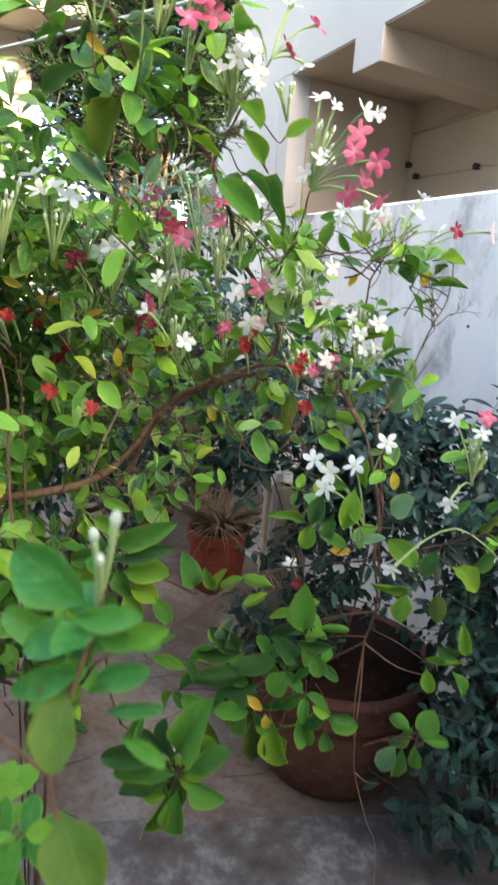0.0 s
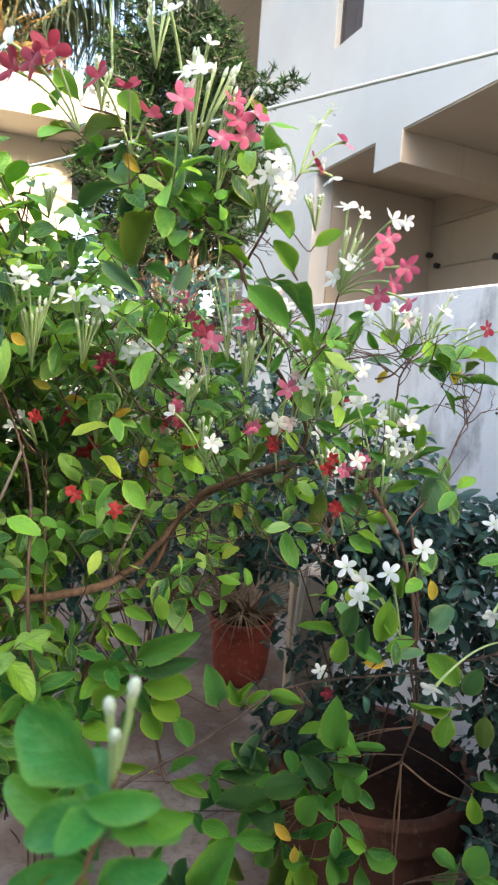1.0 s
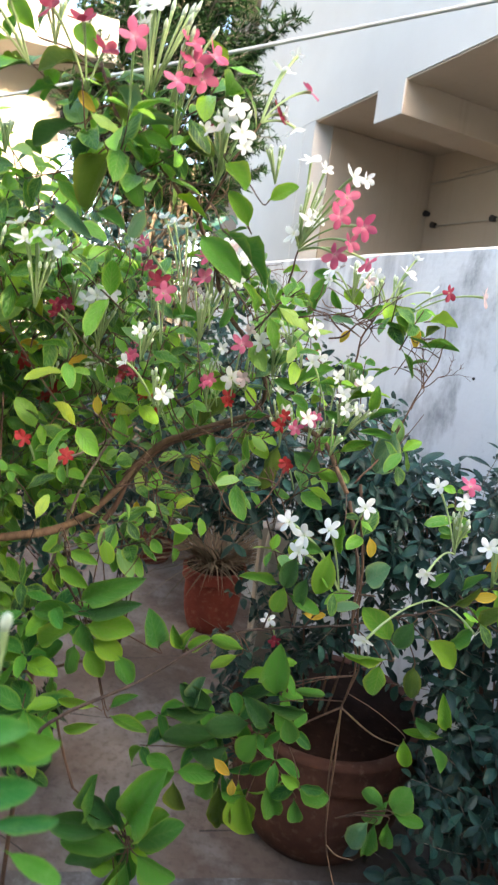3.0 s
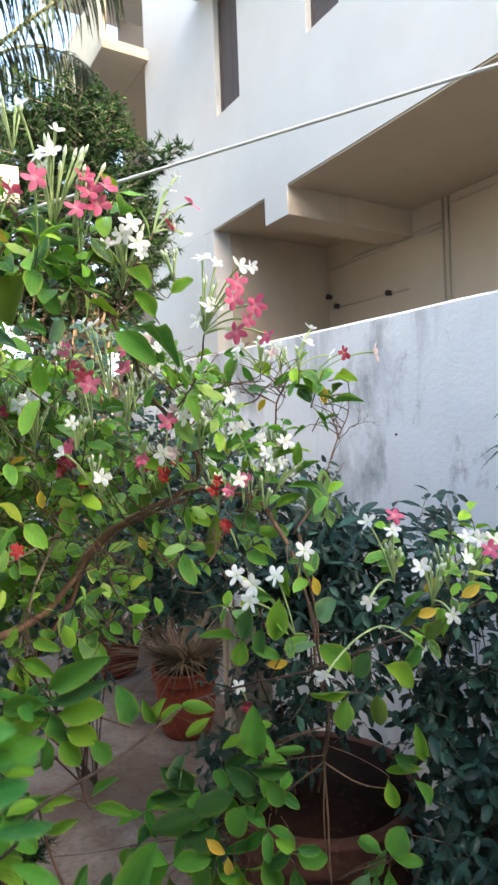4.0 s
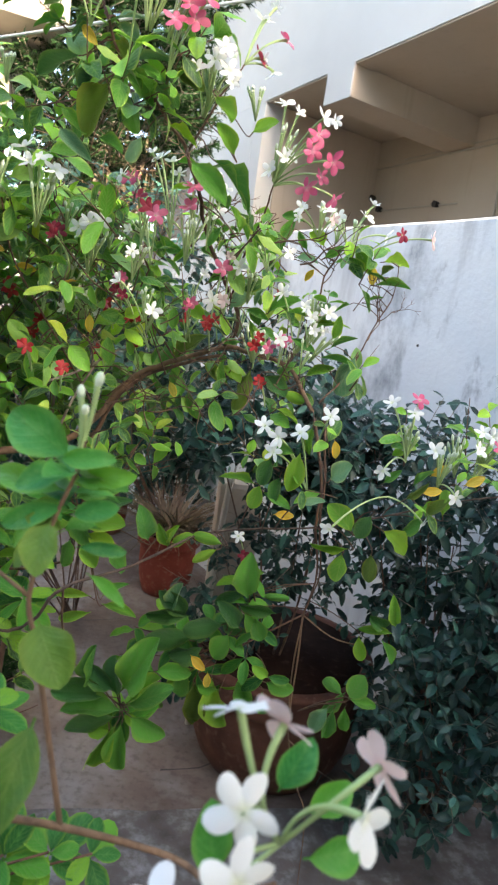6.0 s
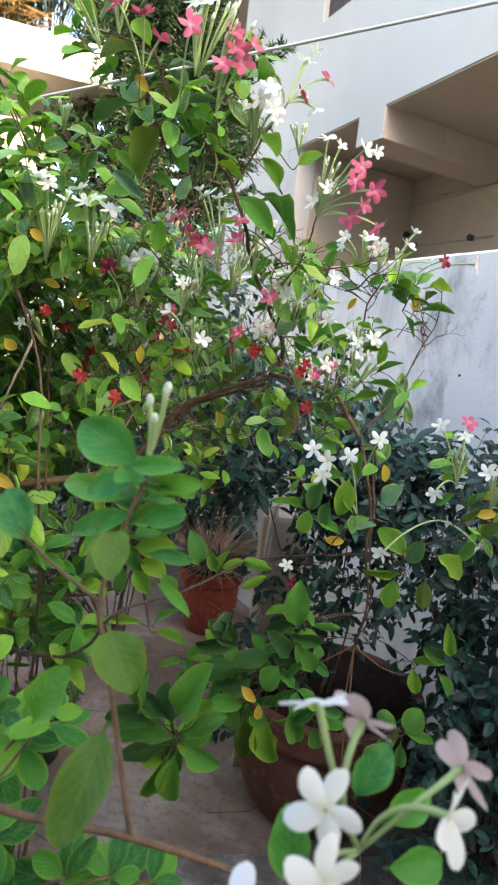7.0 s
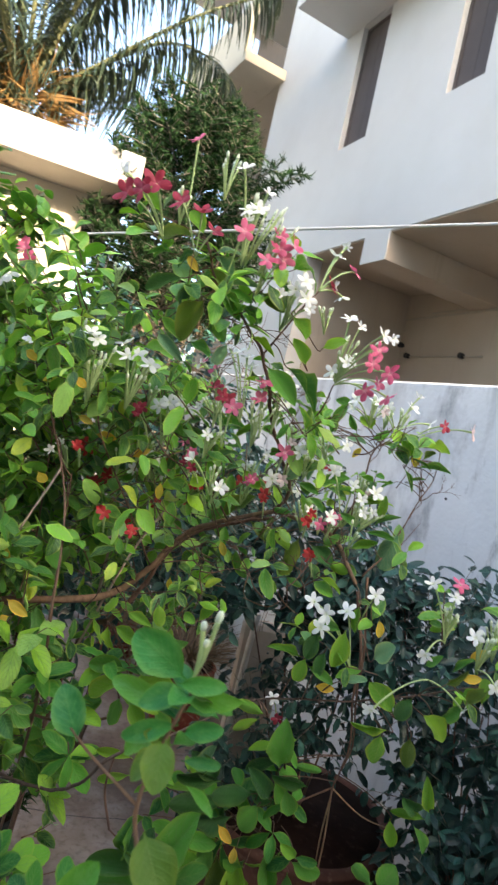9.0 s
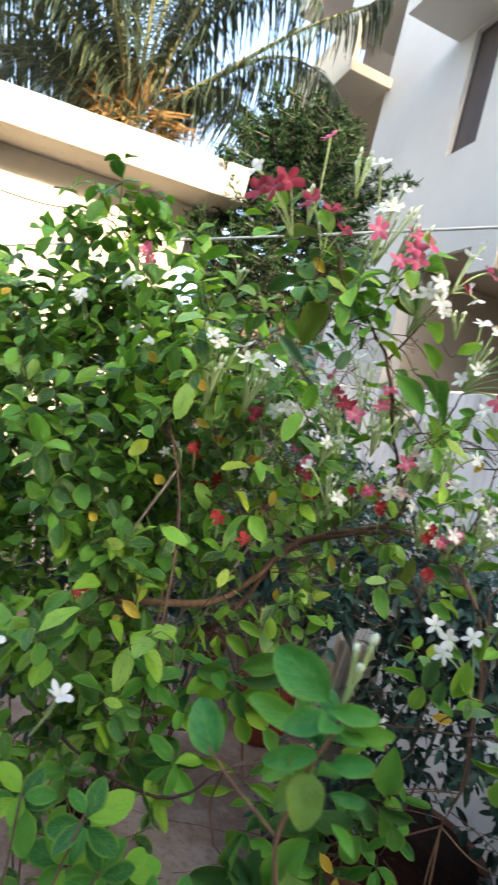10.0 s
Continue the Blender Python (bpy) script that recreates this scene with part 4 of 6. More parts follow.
# the thin twigs towards the wall
sprig((((0.09, 1.27, 1.187), (0.04, 1.258, 1.212), 0.45, "bright"), ((0.076, 1.27, 1.202), (0.105, 1.258, 1.237), 0.48, "green"), ((0.124, 1.27, 1.243), (0.085, 1.258, 1.253), 0.4, "green"), ((0.171, 1.27, 1.202), (0.142, 1.258, 1.225), 0.68, "bright"), ((0.115, 1.27, 1.172), (0.157, 1.258, 1.177), 0.68, "blue"), ((0.084, 1.27, 1.178), (0.048, 1.258, 1.165), 0.55, "green"), ((0.205, 1.27, 1.19), (0.247, 1.258, 1.204), 0.44, "bright"), ((0.272, 1.27, 1.156), (0.243, 1.258, 1.201), 0.46, "bright"), ((0.294, 1.27, 1.188), (0.339, 1.258, 1.195), 0.51, "bright"), ((0.24, 1.27, 1.2), (0.277, 1.258, 1.171), 0.44, "green"), ((0.283, 1.27, 1.141), (0.35, 1.258, 1.152), 0.26, "green"), ((0.174, 1.27, 1.18), (0.206, 1.258, 1.204), 0.42, "green"),))
sprig((((0.138, 1.27, 1.19), (0.117, 1.258, 1.22), 0.42, "green"), ((0.292, 1.27, 1.16), (0.312, 1.258, 1.178), 0.68, "olive"), ((0.256, 1.27, 1.134), (0.28, 1.258, 1.089), 0.18, "green"), ((0.271, 1.27, 1.106), (0.301, 1.258, 1.12), 0.25, "green"), ((0.243, 1.27, 1.098), (0.215, 1.258, 1.085), 0.27, "green"), ((0.058, 1.27, 1.25), (0.026, 1.258, 1.249), 0.35, "bright"), ((0.105, 1.27, 1.221), (0.08, 1.258, 1.182), 0.36, "green"), ((0.193, 1.27, 1.173), (0.23, 1.258, 1.181), 0.4, "green"),))
# the middle of the crown
sprig((((0.003, 1.19, 1.054), (0.024, 1.178, 1.088), 0.7, "blue"), ((0.078, 1.19, 1.057), (0.125, 1.178, 1.093), 0.4, "green"), ((0.033, 1.19, 1.057), (0.076, 1.178, 1.044), 0.4, "green"), ((0.043, 1.19, 1.038), (0.083, 1.178, 1.004), 0.55, "bright"), ((0.162, 1.19, 1.034), (0.206, 1.178, 1.056), 0.28, "bright"), ((0.208, 1.19, 1.021), (0.218, 1.178, 1.064), 0.41, "bright"), ((0.204, 1.19, 1.003), (0.248, 1.178, 1.035), 0.23, "green"), ((0.188, 1.19, 0.986), (0.255, 1.178, 0.983), 0.24, "green"), ((0.259, 1.19, 0.999), (0.226, 1.178, 0.929), 0.65, "blue"), ((0.167, 1.19, 0.945), (0.213, 1.178, 0.972), 0.32, "bright"), ((0.127, 1.19, 0.909), (0.168, 1.178, 0.895), 0.5, "bright"), ((0.003, 1.19, 0.944), (0.042, 1.178, 0.925), 0.67, "bright"),))
sprig((((0.061, 1.19, 0.947), (0.023, 1.178, 0.873), 0.45, "olive"), ((0.087, 1.19, 0.936), (0.13, 1.178, 0.901), 0.65, "dark"), ((0.118, 1.19, 0.874), (0.166, 1.178, 0.861), 0.44, "bright"), ((-0.056, 1.4, 0.928), (0.002, 1.388, 0.896), 0.4, "olive"), ((0.128, 1.19, 1.015), (0.173, 1.178, 0.998), 0.36, "green"), ((0.15, 1.19, 0.973), (0.113, 1.178, 0.952), 0.37, "green"), ((-0.038, 1.19, 1.14), (-0.061, 1.178, 1.157), 0.57, "green"), ((-0.044, 1.19, 1.095), (-0.012, 1.178, 1.114), 0.42, "green"), ((0.066, 1.19, 1.107), (0.049, 1.178, 1.072), 0.39, "blue"), ((0.035, 1.19, 0.993), (0.001, 1.178, 1.0), 0.44, "green"), ((-0.161, 1.19, 1.138), (-0.105, 1.178, 1.153), 0.43, "green"), ((-0.073, 1.19, 1.152), (-0.114, 1.178, 1.13), 0.37, "bright"),))
sprig((((-0.18, 1.4, 1.091), (-0.231, 1.388, 1.091), 0.55, "dark"), ((-0.16, 1.19, 1.072), (-0.107, 1.178, 1.066), 0.43, "blue"), ((-0.085, 1.19, 1.058), (-0.047, 1.178, 1.028), 0.57, "bright"), ((-0.115, 1.4, 0.974), (-0.162, 1.388, 0.929), 0.6, "green"), ((-0.181, 1.4, 0.967), (-0.231, 1.388, 0.954), 0.5, "bright"), ((-0.122, 1.4, 0.92), (-0.075, 1.388, 0.992), 0.41, "olive"),))
# round the white truss
sprig((((0.166, 0.99, 0.831), (0.154, 0.978, 0.768), 0.52, "bright"), ((0.222, 0.99, 0.792), (0.252, 0.978, 0.821), 0.76, "blue"), ((0.12, 0.99, 0.815), (0.104, 0.978, 0.773), 0.57, "dark"), ((0.1, 0.99, 0.766), (0.046, 0.978, 0.781), 0.31, "bright"), ((0.107, 0.99, 0.767), (0.097, 0.978, 0.729), 0.65, "bright"), ((0.112, 0.99, 0.755), (0.16, 0.978, 0.741), 0.4, "green"), ((0.18, 0.99, 0.879), (0.176, 0.978, 0.836), 0.38, "bright"), ((0.157, 0.99, 0.828), (0.117, 0.978, 0.839), 0.42, "green"), ((0.138, 0.99, 0.786), (0.129, 0.978, 0.744), 0.46, "dark"), ((0.178, 0.99, 0.742), (0.212, 0.978, 0.76), 0.44, "blue"),))
# along the low branch
sprig((((0.277, 1.0, 0.703), (0.24, 0.988, 0.748), 0.57, "bright"), ((0.277, 1.0, 0.673), (0.213, 0.988, 0.676), 0.25, "bright"), ((0.266, 1.0, 0.663), (0.264, 0.988, 0.615), 0.68, "bright"), ((0.316, 1.0, 0.67), (0.316, 0.988, 0.622), 0.54, "olive"), ((0.328, 1.0, 0.714), (0.375, 0.988, 0.689), 0.6, "bright"), ((0.305, 1.0, 0.739), (0.284, 0.988, 0.702), 0.65, "dark"), ((0.059, 1.0, 0.648), (0.012, 0.988, 0.664), 0.4, "bright"), ((0.05, 1.0, 0.638), (0.012, 0.988, 0.613), 0.37, "bright"), ((-0.035, 1.0, 0.628), (-0.054, 0.988, 0.667), 0.46, "bright"), ((-0.033, 1.0, 0.629), (-0.005, 0.988, 0.659), 0.48, "bright"), ((-0.036, 1.0, 0.634), (-0.024, 0.988, 0.671), 0.39, "bright"), ((0.359, 1.0, 0.715), (0.385, 0.988, 0.742), 0.5, "green"),))
sprig((((0.397, 1.0, 0.75), (0.417, 0.988, 0.785), 0.5, "olive"), ((0.355, 1.0, 0.774), (0.385, 0.988, 0.805), 0.3, "olive"), ((0.314, 1.0, 0.798), (0.336, 0.988, 0.823), 0.39, "green"), ((0.363, 1.0, 0.799), (0.39, 0.988, 0.83), 0.35, "green"), ((0.424, 1.0, 0.753), (0.425, 0.988, 0.796), 0.48, "bright"),))
# beside the pot rim
sprig((((0.441, 1.2, 0.446), (0.423, 1.188, 0.505), 0.39, "bright"), ((0.437, 1.2, 0.43), (0.373, 1.188, 0.439), 0.26, "bright"), ((0.367, 1.2, 0.414), (0.377, 1.188, 0.362), 0.5, "bright"), ((0.417, 1.2, 0.412), (0.448, 1.188, 0.366), 0.51, "green"), ((0.422, 1.2, 0.438), (0.387, 1.188, 0.468), 0.65, "dark"), ((0.361, 1.2, 0.279), (0.319, 1.188, 0.228), 0.35, "green"), ((0.097, 1.2, 0.526), (0.123, 1.188, 0.475), 0.55, "green"), ((0.121, 1.2, 0.476), (0.055, 1.188, 0.45), 0.33, "dark"), ((0.117, 1.2, 0.431), (0.159, 1.188, 0.38), 0.51, "green"), ((0.07, 1.2, 0.399), (0.122, 1.188, 0.387), 0.43, "dark"), ((0.027, 1.2, 0.354), (0.016, 1.188, 0.3), 0.51, "dark"), ((0.145, 1.2, 0.473), (0.203, 1.188, 0.477), 0.28, "green"),))
sprig((((0.047, 1.2, 0.279), (-0.027, 1.188, 0.248), 0.38, "bright"), ((0.065, 1.2, 0.23), (0.097, 1.188, 0.171), 0.58, "bright"), ((0.017, 1.2, 0.222), (0.043, 1.188, 0.161), 0.53, "olive"), ((0.128, 1.2, 0.266), (0.146, 1.188, 0.218), 0.56, "green"),))
# the tuft nearest the ground
sprig((((-0.057, 0.84, 0.412), (-0.15, 0.828, 0.416), 0.39, "green"), ((-0.067, 0.84, 0.4), (-0.145, 0.828, 0.37), 0.36, "dark"), ((-0.066, 0.84, 0.388), (-0.105, 0.828, 0.315), 0.4, "bright"), ((-0.057, 0.84, 0.391), (-0.059, 0.828, 0.31), 0.44, "green"), ((-0.046, 0.84, 0.405), (0.008, 0.828, 0.38), 0.56, "green"), ((-0.051, 0.84, 0.421), (0.004, 0.828, 0.464), 0.48, "green"), ((-0.063, 0.84, 0.447), (-0.016, 0.828, 0.536), 0.51, "green"), ((-0.068, 0.84, 0.436), (-0.086, 0.828, 0.492), 0.72, "dark"), ((-0.081, 0.84, 0.433), (-0.165, 0.828, 0.442), 0.39, "dark"), ((-0.112, 0.84, 0.446), (-0.111, 0.828, 0.514), 0.39, "green"), ((-0.049, 0.84, 0.428), (-0.01, 0.828, 0.479), 0.58, "bright"), ((-0.075, 0.84, 0.446), (-0.123, 0.828, 0.482), 0.47, "dark"),), (-0.066, 0.86, 0.406))
# the tuft over the low branch
sprig((((-0.192, 0.945, 0.71), (-0.113, 0.933, 0.757), 0.38, "green"), ((-0.185, 0.945, 0.695), (-0.106, 0.933, 0.72), 0.3, "dark"), ((-0.193, 0.945, 0.689), (-0.253, 0.933, 0.694), 0.46, "green"), ((-0.192, 0.945, 0.67), (-0.245, 0.933, 0.642), 0.45, "bright"), ((-0.18, 0.945, 0.673), (-0.115, 0.933, 0.686), 0.6, "bright"), ((-0.188, 0.945, 0.681), (-0.162, 0.933, 0.635), 0.6, "green"), ((-0.168, 0.945, 0.654), (-0.123, 0.933, 0.641), 0.68, "bright"), ((-0.194, 0.945, 0.641), (-0.206, 0.933, 0.596), 0.53, "green"), ((-0.176, 0.945, 0.636), (-0.148, 0.933, 0.602), 0.64, "bright"), ((-0.131, 0.945, 0.637), (-0.103, 0.933, 0.598), 0.58, "green"), ((-0.229, 0.945, 0.758), (-0.184, 0.933, 0.744), 0.45, "bright"), ((-0.241, 0.945, 0.757), (-0.228, 0.933, 0.723), 0.52, "bright"),), (-0.185, 0.96, 0.674))
sprig((((-0.213, 0.945, 0.787), (-0.171, 0.933, 0.778), 0.41, "bright"), ((-0.231, 0.945, 0.811), (-0.253, 0.933, 0.79), 0.53, "bright"), ((-0.162, 0.945, 0.814), (-0.151, 0.933, 0.782), 0.59, "bright"), ((-0.065, 0.945, 0.656), (-0.077, 0.933, 0.709), 0.61, "green"), ((-0.15, 0.945, 0.543), (-0.208, 0.933, 0.549), 0.26, "bright"), ((-0.148, 0.945, 0.514), (-0.199, 0.933, 0.499), 0.32, "bright"), ((-0.131, 0.945, 0.532), (-0.074, 0.933, 0.526), 0.34, "bright"), ((-0.132, 0.945, 0.547), (-0.095, 0.933, 0.578), 0.32, "green"),), (-0.185, 0.96, 0.674))
# leaves that hang before the pot
sprig((((0.033, 1.16, 0.275), (0.045, 1.148, 0.184), 0.51, "olive"), ((0.07, 1.16, 0.292), (0.096, 1.148, 0.178), 0.42, "bright"), ((0.019, 1.16, 0.293), (-0.002, 1.148, 0.252), 0.78, "green"), ((0.13, 1.16, 0.319), (0.142, 1.148, 0.239), 0.47, "green"), ((0.181, 1.16, 0.3), (0.238, 1.148, 0.293), 0.5, "green"), ((0.179, 1.16, 0.276), (0.188, 1.148, 0.229), 0.57, "green"), ((-0.056, 1.16, 0.263), (-0.038, 1.148, 0.207), 0.66, "olive"), ((-0.001, 1.16, 0.418), (-0.051, 1.148, 0.473), 0.54, "dark"), ((0.009, 1.16, 0.424), (-0.079, 1.148, 0.422), 0.36, "dark"), ((0.026, 1.16, 0.381), (-0.083, 1.148, 0.358), 0.39, "dark"), ((0.042, 1.16, 0.359), (-0.024, 1.148, 0.326), 0.5, "dark"), ((0.079, 1.16, 0.415), (0.0, 1.148, 0.408), 0.54, "dark"),), (0.078, 1.25, 0.302))
sprig((((0.093, 1.16, 0.396), (0.063, 1.148, 0.346), 0.74, "green"), ((0.118, 1.16, 0.481), (0.108, 1.148, 0.564), 0.61, "green"), ((0.182, 1.16, 0.457), (0.112, 1.148, 0.469), 0.36, "dark"), ((0.141, 1.16, 0.44), (0.157, 1.148, 0.396), 0.73, "green"), ((0.112, 1.16, 0.412), (0.072, 1.148, 0.463), 0.57, "dark"), ((-0.036, 1.16, 0.429), (-0.018, 1.148, 0.489), 0.54, "blue"),), (0.078, 1.25, 0.302))
# leaves on the runner before the pot
sprig((((0.319, 1.14, 0.276), (0.285, 1.128, 0.222), 0.57, "blue"), ((0.33, 1.14, 0.276), (0.316, 1.128, 0.214), 0.45, "green"), ((0.352, 1.14, 0.283), (0.356, 1.128, 0.229), 0.46, "green"), ((0.357, 1.14, 0.302), (0.41, 1.128, 0.296), 0.43, "green"), ((0.357, 1.14, 0.302), (0.375, 1.128, 0.351), 0.84, "green"), ((0.344, 1.14, 0.307), (0.308, 1.128, 0.34), 0.52, "green"),), (0.266, 1.2, 0.217))
# large cool-green tufts low in the plant, before the pot
low, low_twigs = Leaves([blade(0.072, 0.0175, ROUND, 0.45, 0.3, 0.16, 9, 1), blade(0.064, 0.0175, OBOVATE, 0.6, 0.5, 0.18, 9, 2), blade(0.076, 0.0165, OBOVATE, 0.35, 0.7, 0.18, 9, 3), blade(0.060, 0.0160, ROUND, 0.75, 0.25, 0.16, 9, 4)], 17), Rods()


def tuft_at(at, axis, count, size, root):
    rosette(low, rng, at, axis, count, size)
    low_twigs.add(smooth_line([root, (Vector(root) + Vector(at)) / 2 + Vector((0, 0, 0.01)), at], 4), 0.0014, 0.0009, 5)


tuft_at((-0.23, 0.94, 0.7), (-0.1, -0.5, 0.8), 8, 1.0, (-0.2, 1.0, 0.6))
tuft_at((-0.27, 0.93, 0.62), (0, -0.5, 0.7), 8, 1.0, (-0.3, 1.0, 0.56))
tuft_at((-0.25, 0.9, 0.55), (0.1, -0.6, 0.6), 8, 1.0, (-0.28, 0.98, 0.52))
tuft_at((-0.33, 0.9, 0.67), (0, -0.5, 0.7), 8, 1.0, (-0.34, 1.0, 0.58))
tuft_at((-0.128, 1.287, 0.313), (-0.3, -0.3, 0.8), 3, 1.15, (0.05, 1.28, 0.26))
tuft_at((-0.069, 1.253, 0.379), (-0.2, -0.3, 0.9), 4, 1.15, (0.06, 1.28, 0.28))
tuft_at((-0.143, 1.226, 0.275), (-0.5, -0.4, 0.6), 3, 1.1, (0.05, 1.27, 0.25))
tuft_at((-0.005, 1.199, 0.348), (0, -0.5, 0.7), 5, 1.2, (0.08, 1.27, 0.28))
tuft_at((0.046, 1.211, 0.388), (0, -0.4, 0.8), 4, 1.2, (0.1, 1.29, 0.3))
tuft_at((0.037, 1.159, 0.3), (0, -0.7, 0.1), 4, 1.25, (0.1, 1.27, 0.3))
tuft_at((0.089, 1.137, 0.277), (0, -0.7, -0.4), 3, 1.25, (0.12, 1.27, 0.3))
tuft_at((0.134, 1.155, 0.348), (0.1, -0.7, 0.3), 4, 1.0, (0.14, 1.28, 0.3))
tuft_at((0.183, 1.105, 0.341), (0.2, -0.8, 0.1), 3, 0.95, (0.16, 1.27, 0.3))
tuft_at((0.123, 1.228, 0.449), (0, -0.4, 0.9), 4, 1.0, (0.14, 1.29, 0.3))
tuft_at((0.157, 1.17, 0.411), (0.1, -0.6, 0.6), 3, 0.95, (0.15, 1.28, 0.3))
tuft_at((-0.053, 1.134, 0.301), (-0.2, -0.7, 0.3), 3, 1.1, (0.06, 1.26, 0.28))
tuft_at((-0.06, 0.85, 0.40), (0, -0.7, 0.6), 10, 0.85, (-0.15, 0.86, 0.47))
tuft_at((-0.075, 0.845, 0.365), (-0.1, -0.8, -0.2), 6, 0.8, (-0.10, 0.86, 0.44))
tuft_at((0.113, 1.192, 0.518), (0, -0.4, 0.9), 3, 0.95, (0.14, 1.28, 0.35))
low_twigs.add(smooth_line([(0.252, 1.28, 0.405), (0.18, 1.29, 0.345), (0.08, 1.27, 0.28), (0.05, 1.28, 0.26)], 5), 0.0022, 0.0018, 5)
low_twigs.add(smooth_line([(0.02, 1.27, 0.27), (0.12, 1.28, 0.34), (0.14, 1.26, 0.42), (0.12, 1.22, 0.50)], 5), 0.003, 0.002, 5)
low_twigs.add(smooth_line([(-0.15, 0.86, 0.47), (-0.17, 0.86, 0.53), (-0.154, 0.791, 0.627)], 5), 0.0022, 0.0018, 5)
low_twigs.add(smooth_line([(-0.45, 1.0, 0.56), (-0.30, 0.97, 0.56), (-0.2, 1.0, 0.58)], 5), 0.0028, 0.0024, 5)
low.done(creeper, low_one, low_one, name="leaf")
tagged(low_twigs.done("twig_mass", red_bark, creeper), kind="stuff")
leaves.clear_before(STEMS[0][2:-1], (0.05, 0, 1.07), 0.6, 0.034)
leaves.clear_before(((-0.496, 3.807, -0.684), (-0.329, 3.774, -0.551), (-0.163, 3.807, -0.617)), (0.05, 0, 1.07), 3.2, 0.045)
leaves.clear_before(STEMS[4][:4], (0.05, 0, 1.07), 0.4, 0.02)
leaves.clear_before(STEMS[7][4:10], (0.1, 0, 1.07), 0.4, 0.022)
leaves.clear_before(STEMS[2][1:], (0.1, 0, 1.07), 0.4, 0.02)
leaves.done(creeper, leaf_one, leaf_mass)
tagged(twigs.done("twig_mass", red_bark, creeper), kind="stuff")
gold = Leaves([blade(0.040, 0.0092, OVAL, 0.35, 0.3, 0.06, 7, 8)], 3)
for at, along in (((-0.221, 1.033, 1.010), (0.1, 0, -1)), ((-0.105, 1.245, 0.892), (0.6, 0, -1)), ((0.16, 1.30, 1.16), (-0.6, 0, -1)), ((-0.372, 1.07, 1.07), (1, -0.2, 0.1)),
                  ((-0.391, 0.858, 0.79), (0.8, 0, -0.4)), ((0.06, 1.10, 0.34), (0.1, -0.2, -1)), ((0.02, 1.12, 0.36), (0.7, -0.2, -0.5)), ((0.14, 1.05, 0.70), (1, 0, 0.1)), ((-0.19, 1.2, 0.80), (0.1, 0, -1))):
    gold.add(at, along, (rng.uniform(-0.3, 0.3), -1, 0.4), rng.uniform(0.75, 1.1))
for at, along in (((0.42, 1.1, 0.80), (0.6, -0.2, 0.6)), ((-0.30, 1.1, 1.04), (0.6, -0.2, 0.5)), ((-0.236, 0.918, 1.405), (0.75, -0.1, -0.65)), ((-0.45, 0.95, 0.85), (0.3, 0, -1)), ((0.275, 1.27, 1.18), (0.1, -0.1, -1)),
                  ((0.22, 1.0, 0.86), (0.35, -0.1, -1)), ((-0.39, 1.0, 1.10), (0.9, -0.1, -0.2)), ((0.38, 1.0, 0.79), (0.9, -0.1, 0.3)), ((0.47, 1.06, 0.80), (0.8, -0.1, 0.5))):
    gold.add(at, along, (rng.uniform(-0.3, 0.3), -1, 0.4), rng.uniform(0.7, 1.1))
gold.done(creeper, gold_one, gold_one, name="yellow_leaf")


# forked bare twigs at the thin end of the crown
def fork(rods, p, d, ln, r, deep, rng):
    q = Vector(p) + Vector(d).normalized() * ln
    mid = (Vector(p) + q) / 2 + unit(rng) * ln * 0.12
    rods.add(smooth_line([p, mid, q], 3), r, r * 0.7, 4)
    if deep:
        for _ in range(2 if rng.random() < 0.7 else 3):
            fork(rods, q, Vector(d).normalized() + unit(rng) * 0.7 + Vector((0, 0, 0.15)), ln * rng.uniform(0.5, 0.85), r * 0.72, deep - 1, rng)


rods = Rods()
for p, d, ln in (((0.285, 1.245, 1.03), (0.5, 0.05, 1), 0.040), ((0.30, 1.26, 1.07), (0.9, 0, 0.8), 0.034), ((0.30, 1.26, 1.07), (-0.2, -0.1, 1), 0.036), ((0.31, 1.27, 1.09), (-0.4, 0, 1), 0.034), ((0.18, 1.28, 1.13), (0.5, 0, 1), 0.04), ((0.20, 1.29, 1.16), (-0.6, 0, 0.8), 0.04), ((0.09, 1.25, 1.20), (0.3, 0, 1), 0.035), ((0.0, 1.2, 1.15), (0.7, 0, 0.8), 0.04),
                 ((-0.05, 1.08, 1.20), (0.8, 0.1, 0.7), 0.035), ((-0.12, 0.97, 1.32), (0.9, 0.1, -0.1), 0.035), ((-0.15, 0.95, 1.345), (0.2, 0.2, -1), 0.04)):
    fork(rods, p, d, ln, 0.0014, 3, rng)
tagged(rods.done("bare_twig_mass", red_bark, creeper), kind="stuff")

# dry twigs inside the crown
rods = Rods()
for k in range(170):
    p = Vector((rng.uniform(-0.5, 0.12), rng.uniform(1.1, 1.45), rng.uniform(0.7, 1.3))) if k < 80 else Vector((rng.uniform(-0.45, -0.14), rng.uniform(1.3, 1.6), rng.uniform(1.15, 1.42)))
    d = unit(rng) * rng.uniform(0.05, 0.14)
    rods.add(smooth_line([p, p + d * 0.5 + unit(rng) * 0.02, p + d], 3), 0.0015, 0.0007, 4)
tagged(rods.done("dry_twig_mass", tan_bark, creeper), kind="stuff")

# dark forked twigs between the leaves at the face of the crown
rods = Rods()
for _ in range(46):
    p = Vector((rng.uniform(-0.46, 0.14), rng.uniform(1.0, 1.2), rng.uniform(0.80, 1.20)))
    fork(rods, p, (rng.uniform(-1, 1), rng.uniform(-0.3, 0.3), rng.uniform(-0.1, 1)), rng.uniform(0.03, 0.065), 0.0017, 2, rng)
tagged(rods.done("forked_twig_mass", red_bark, creeper), kind="stuff")

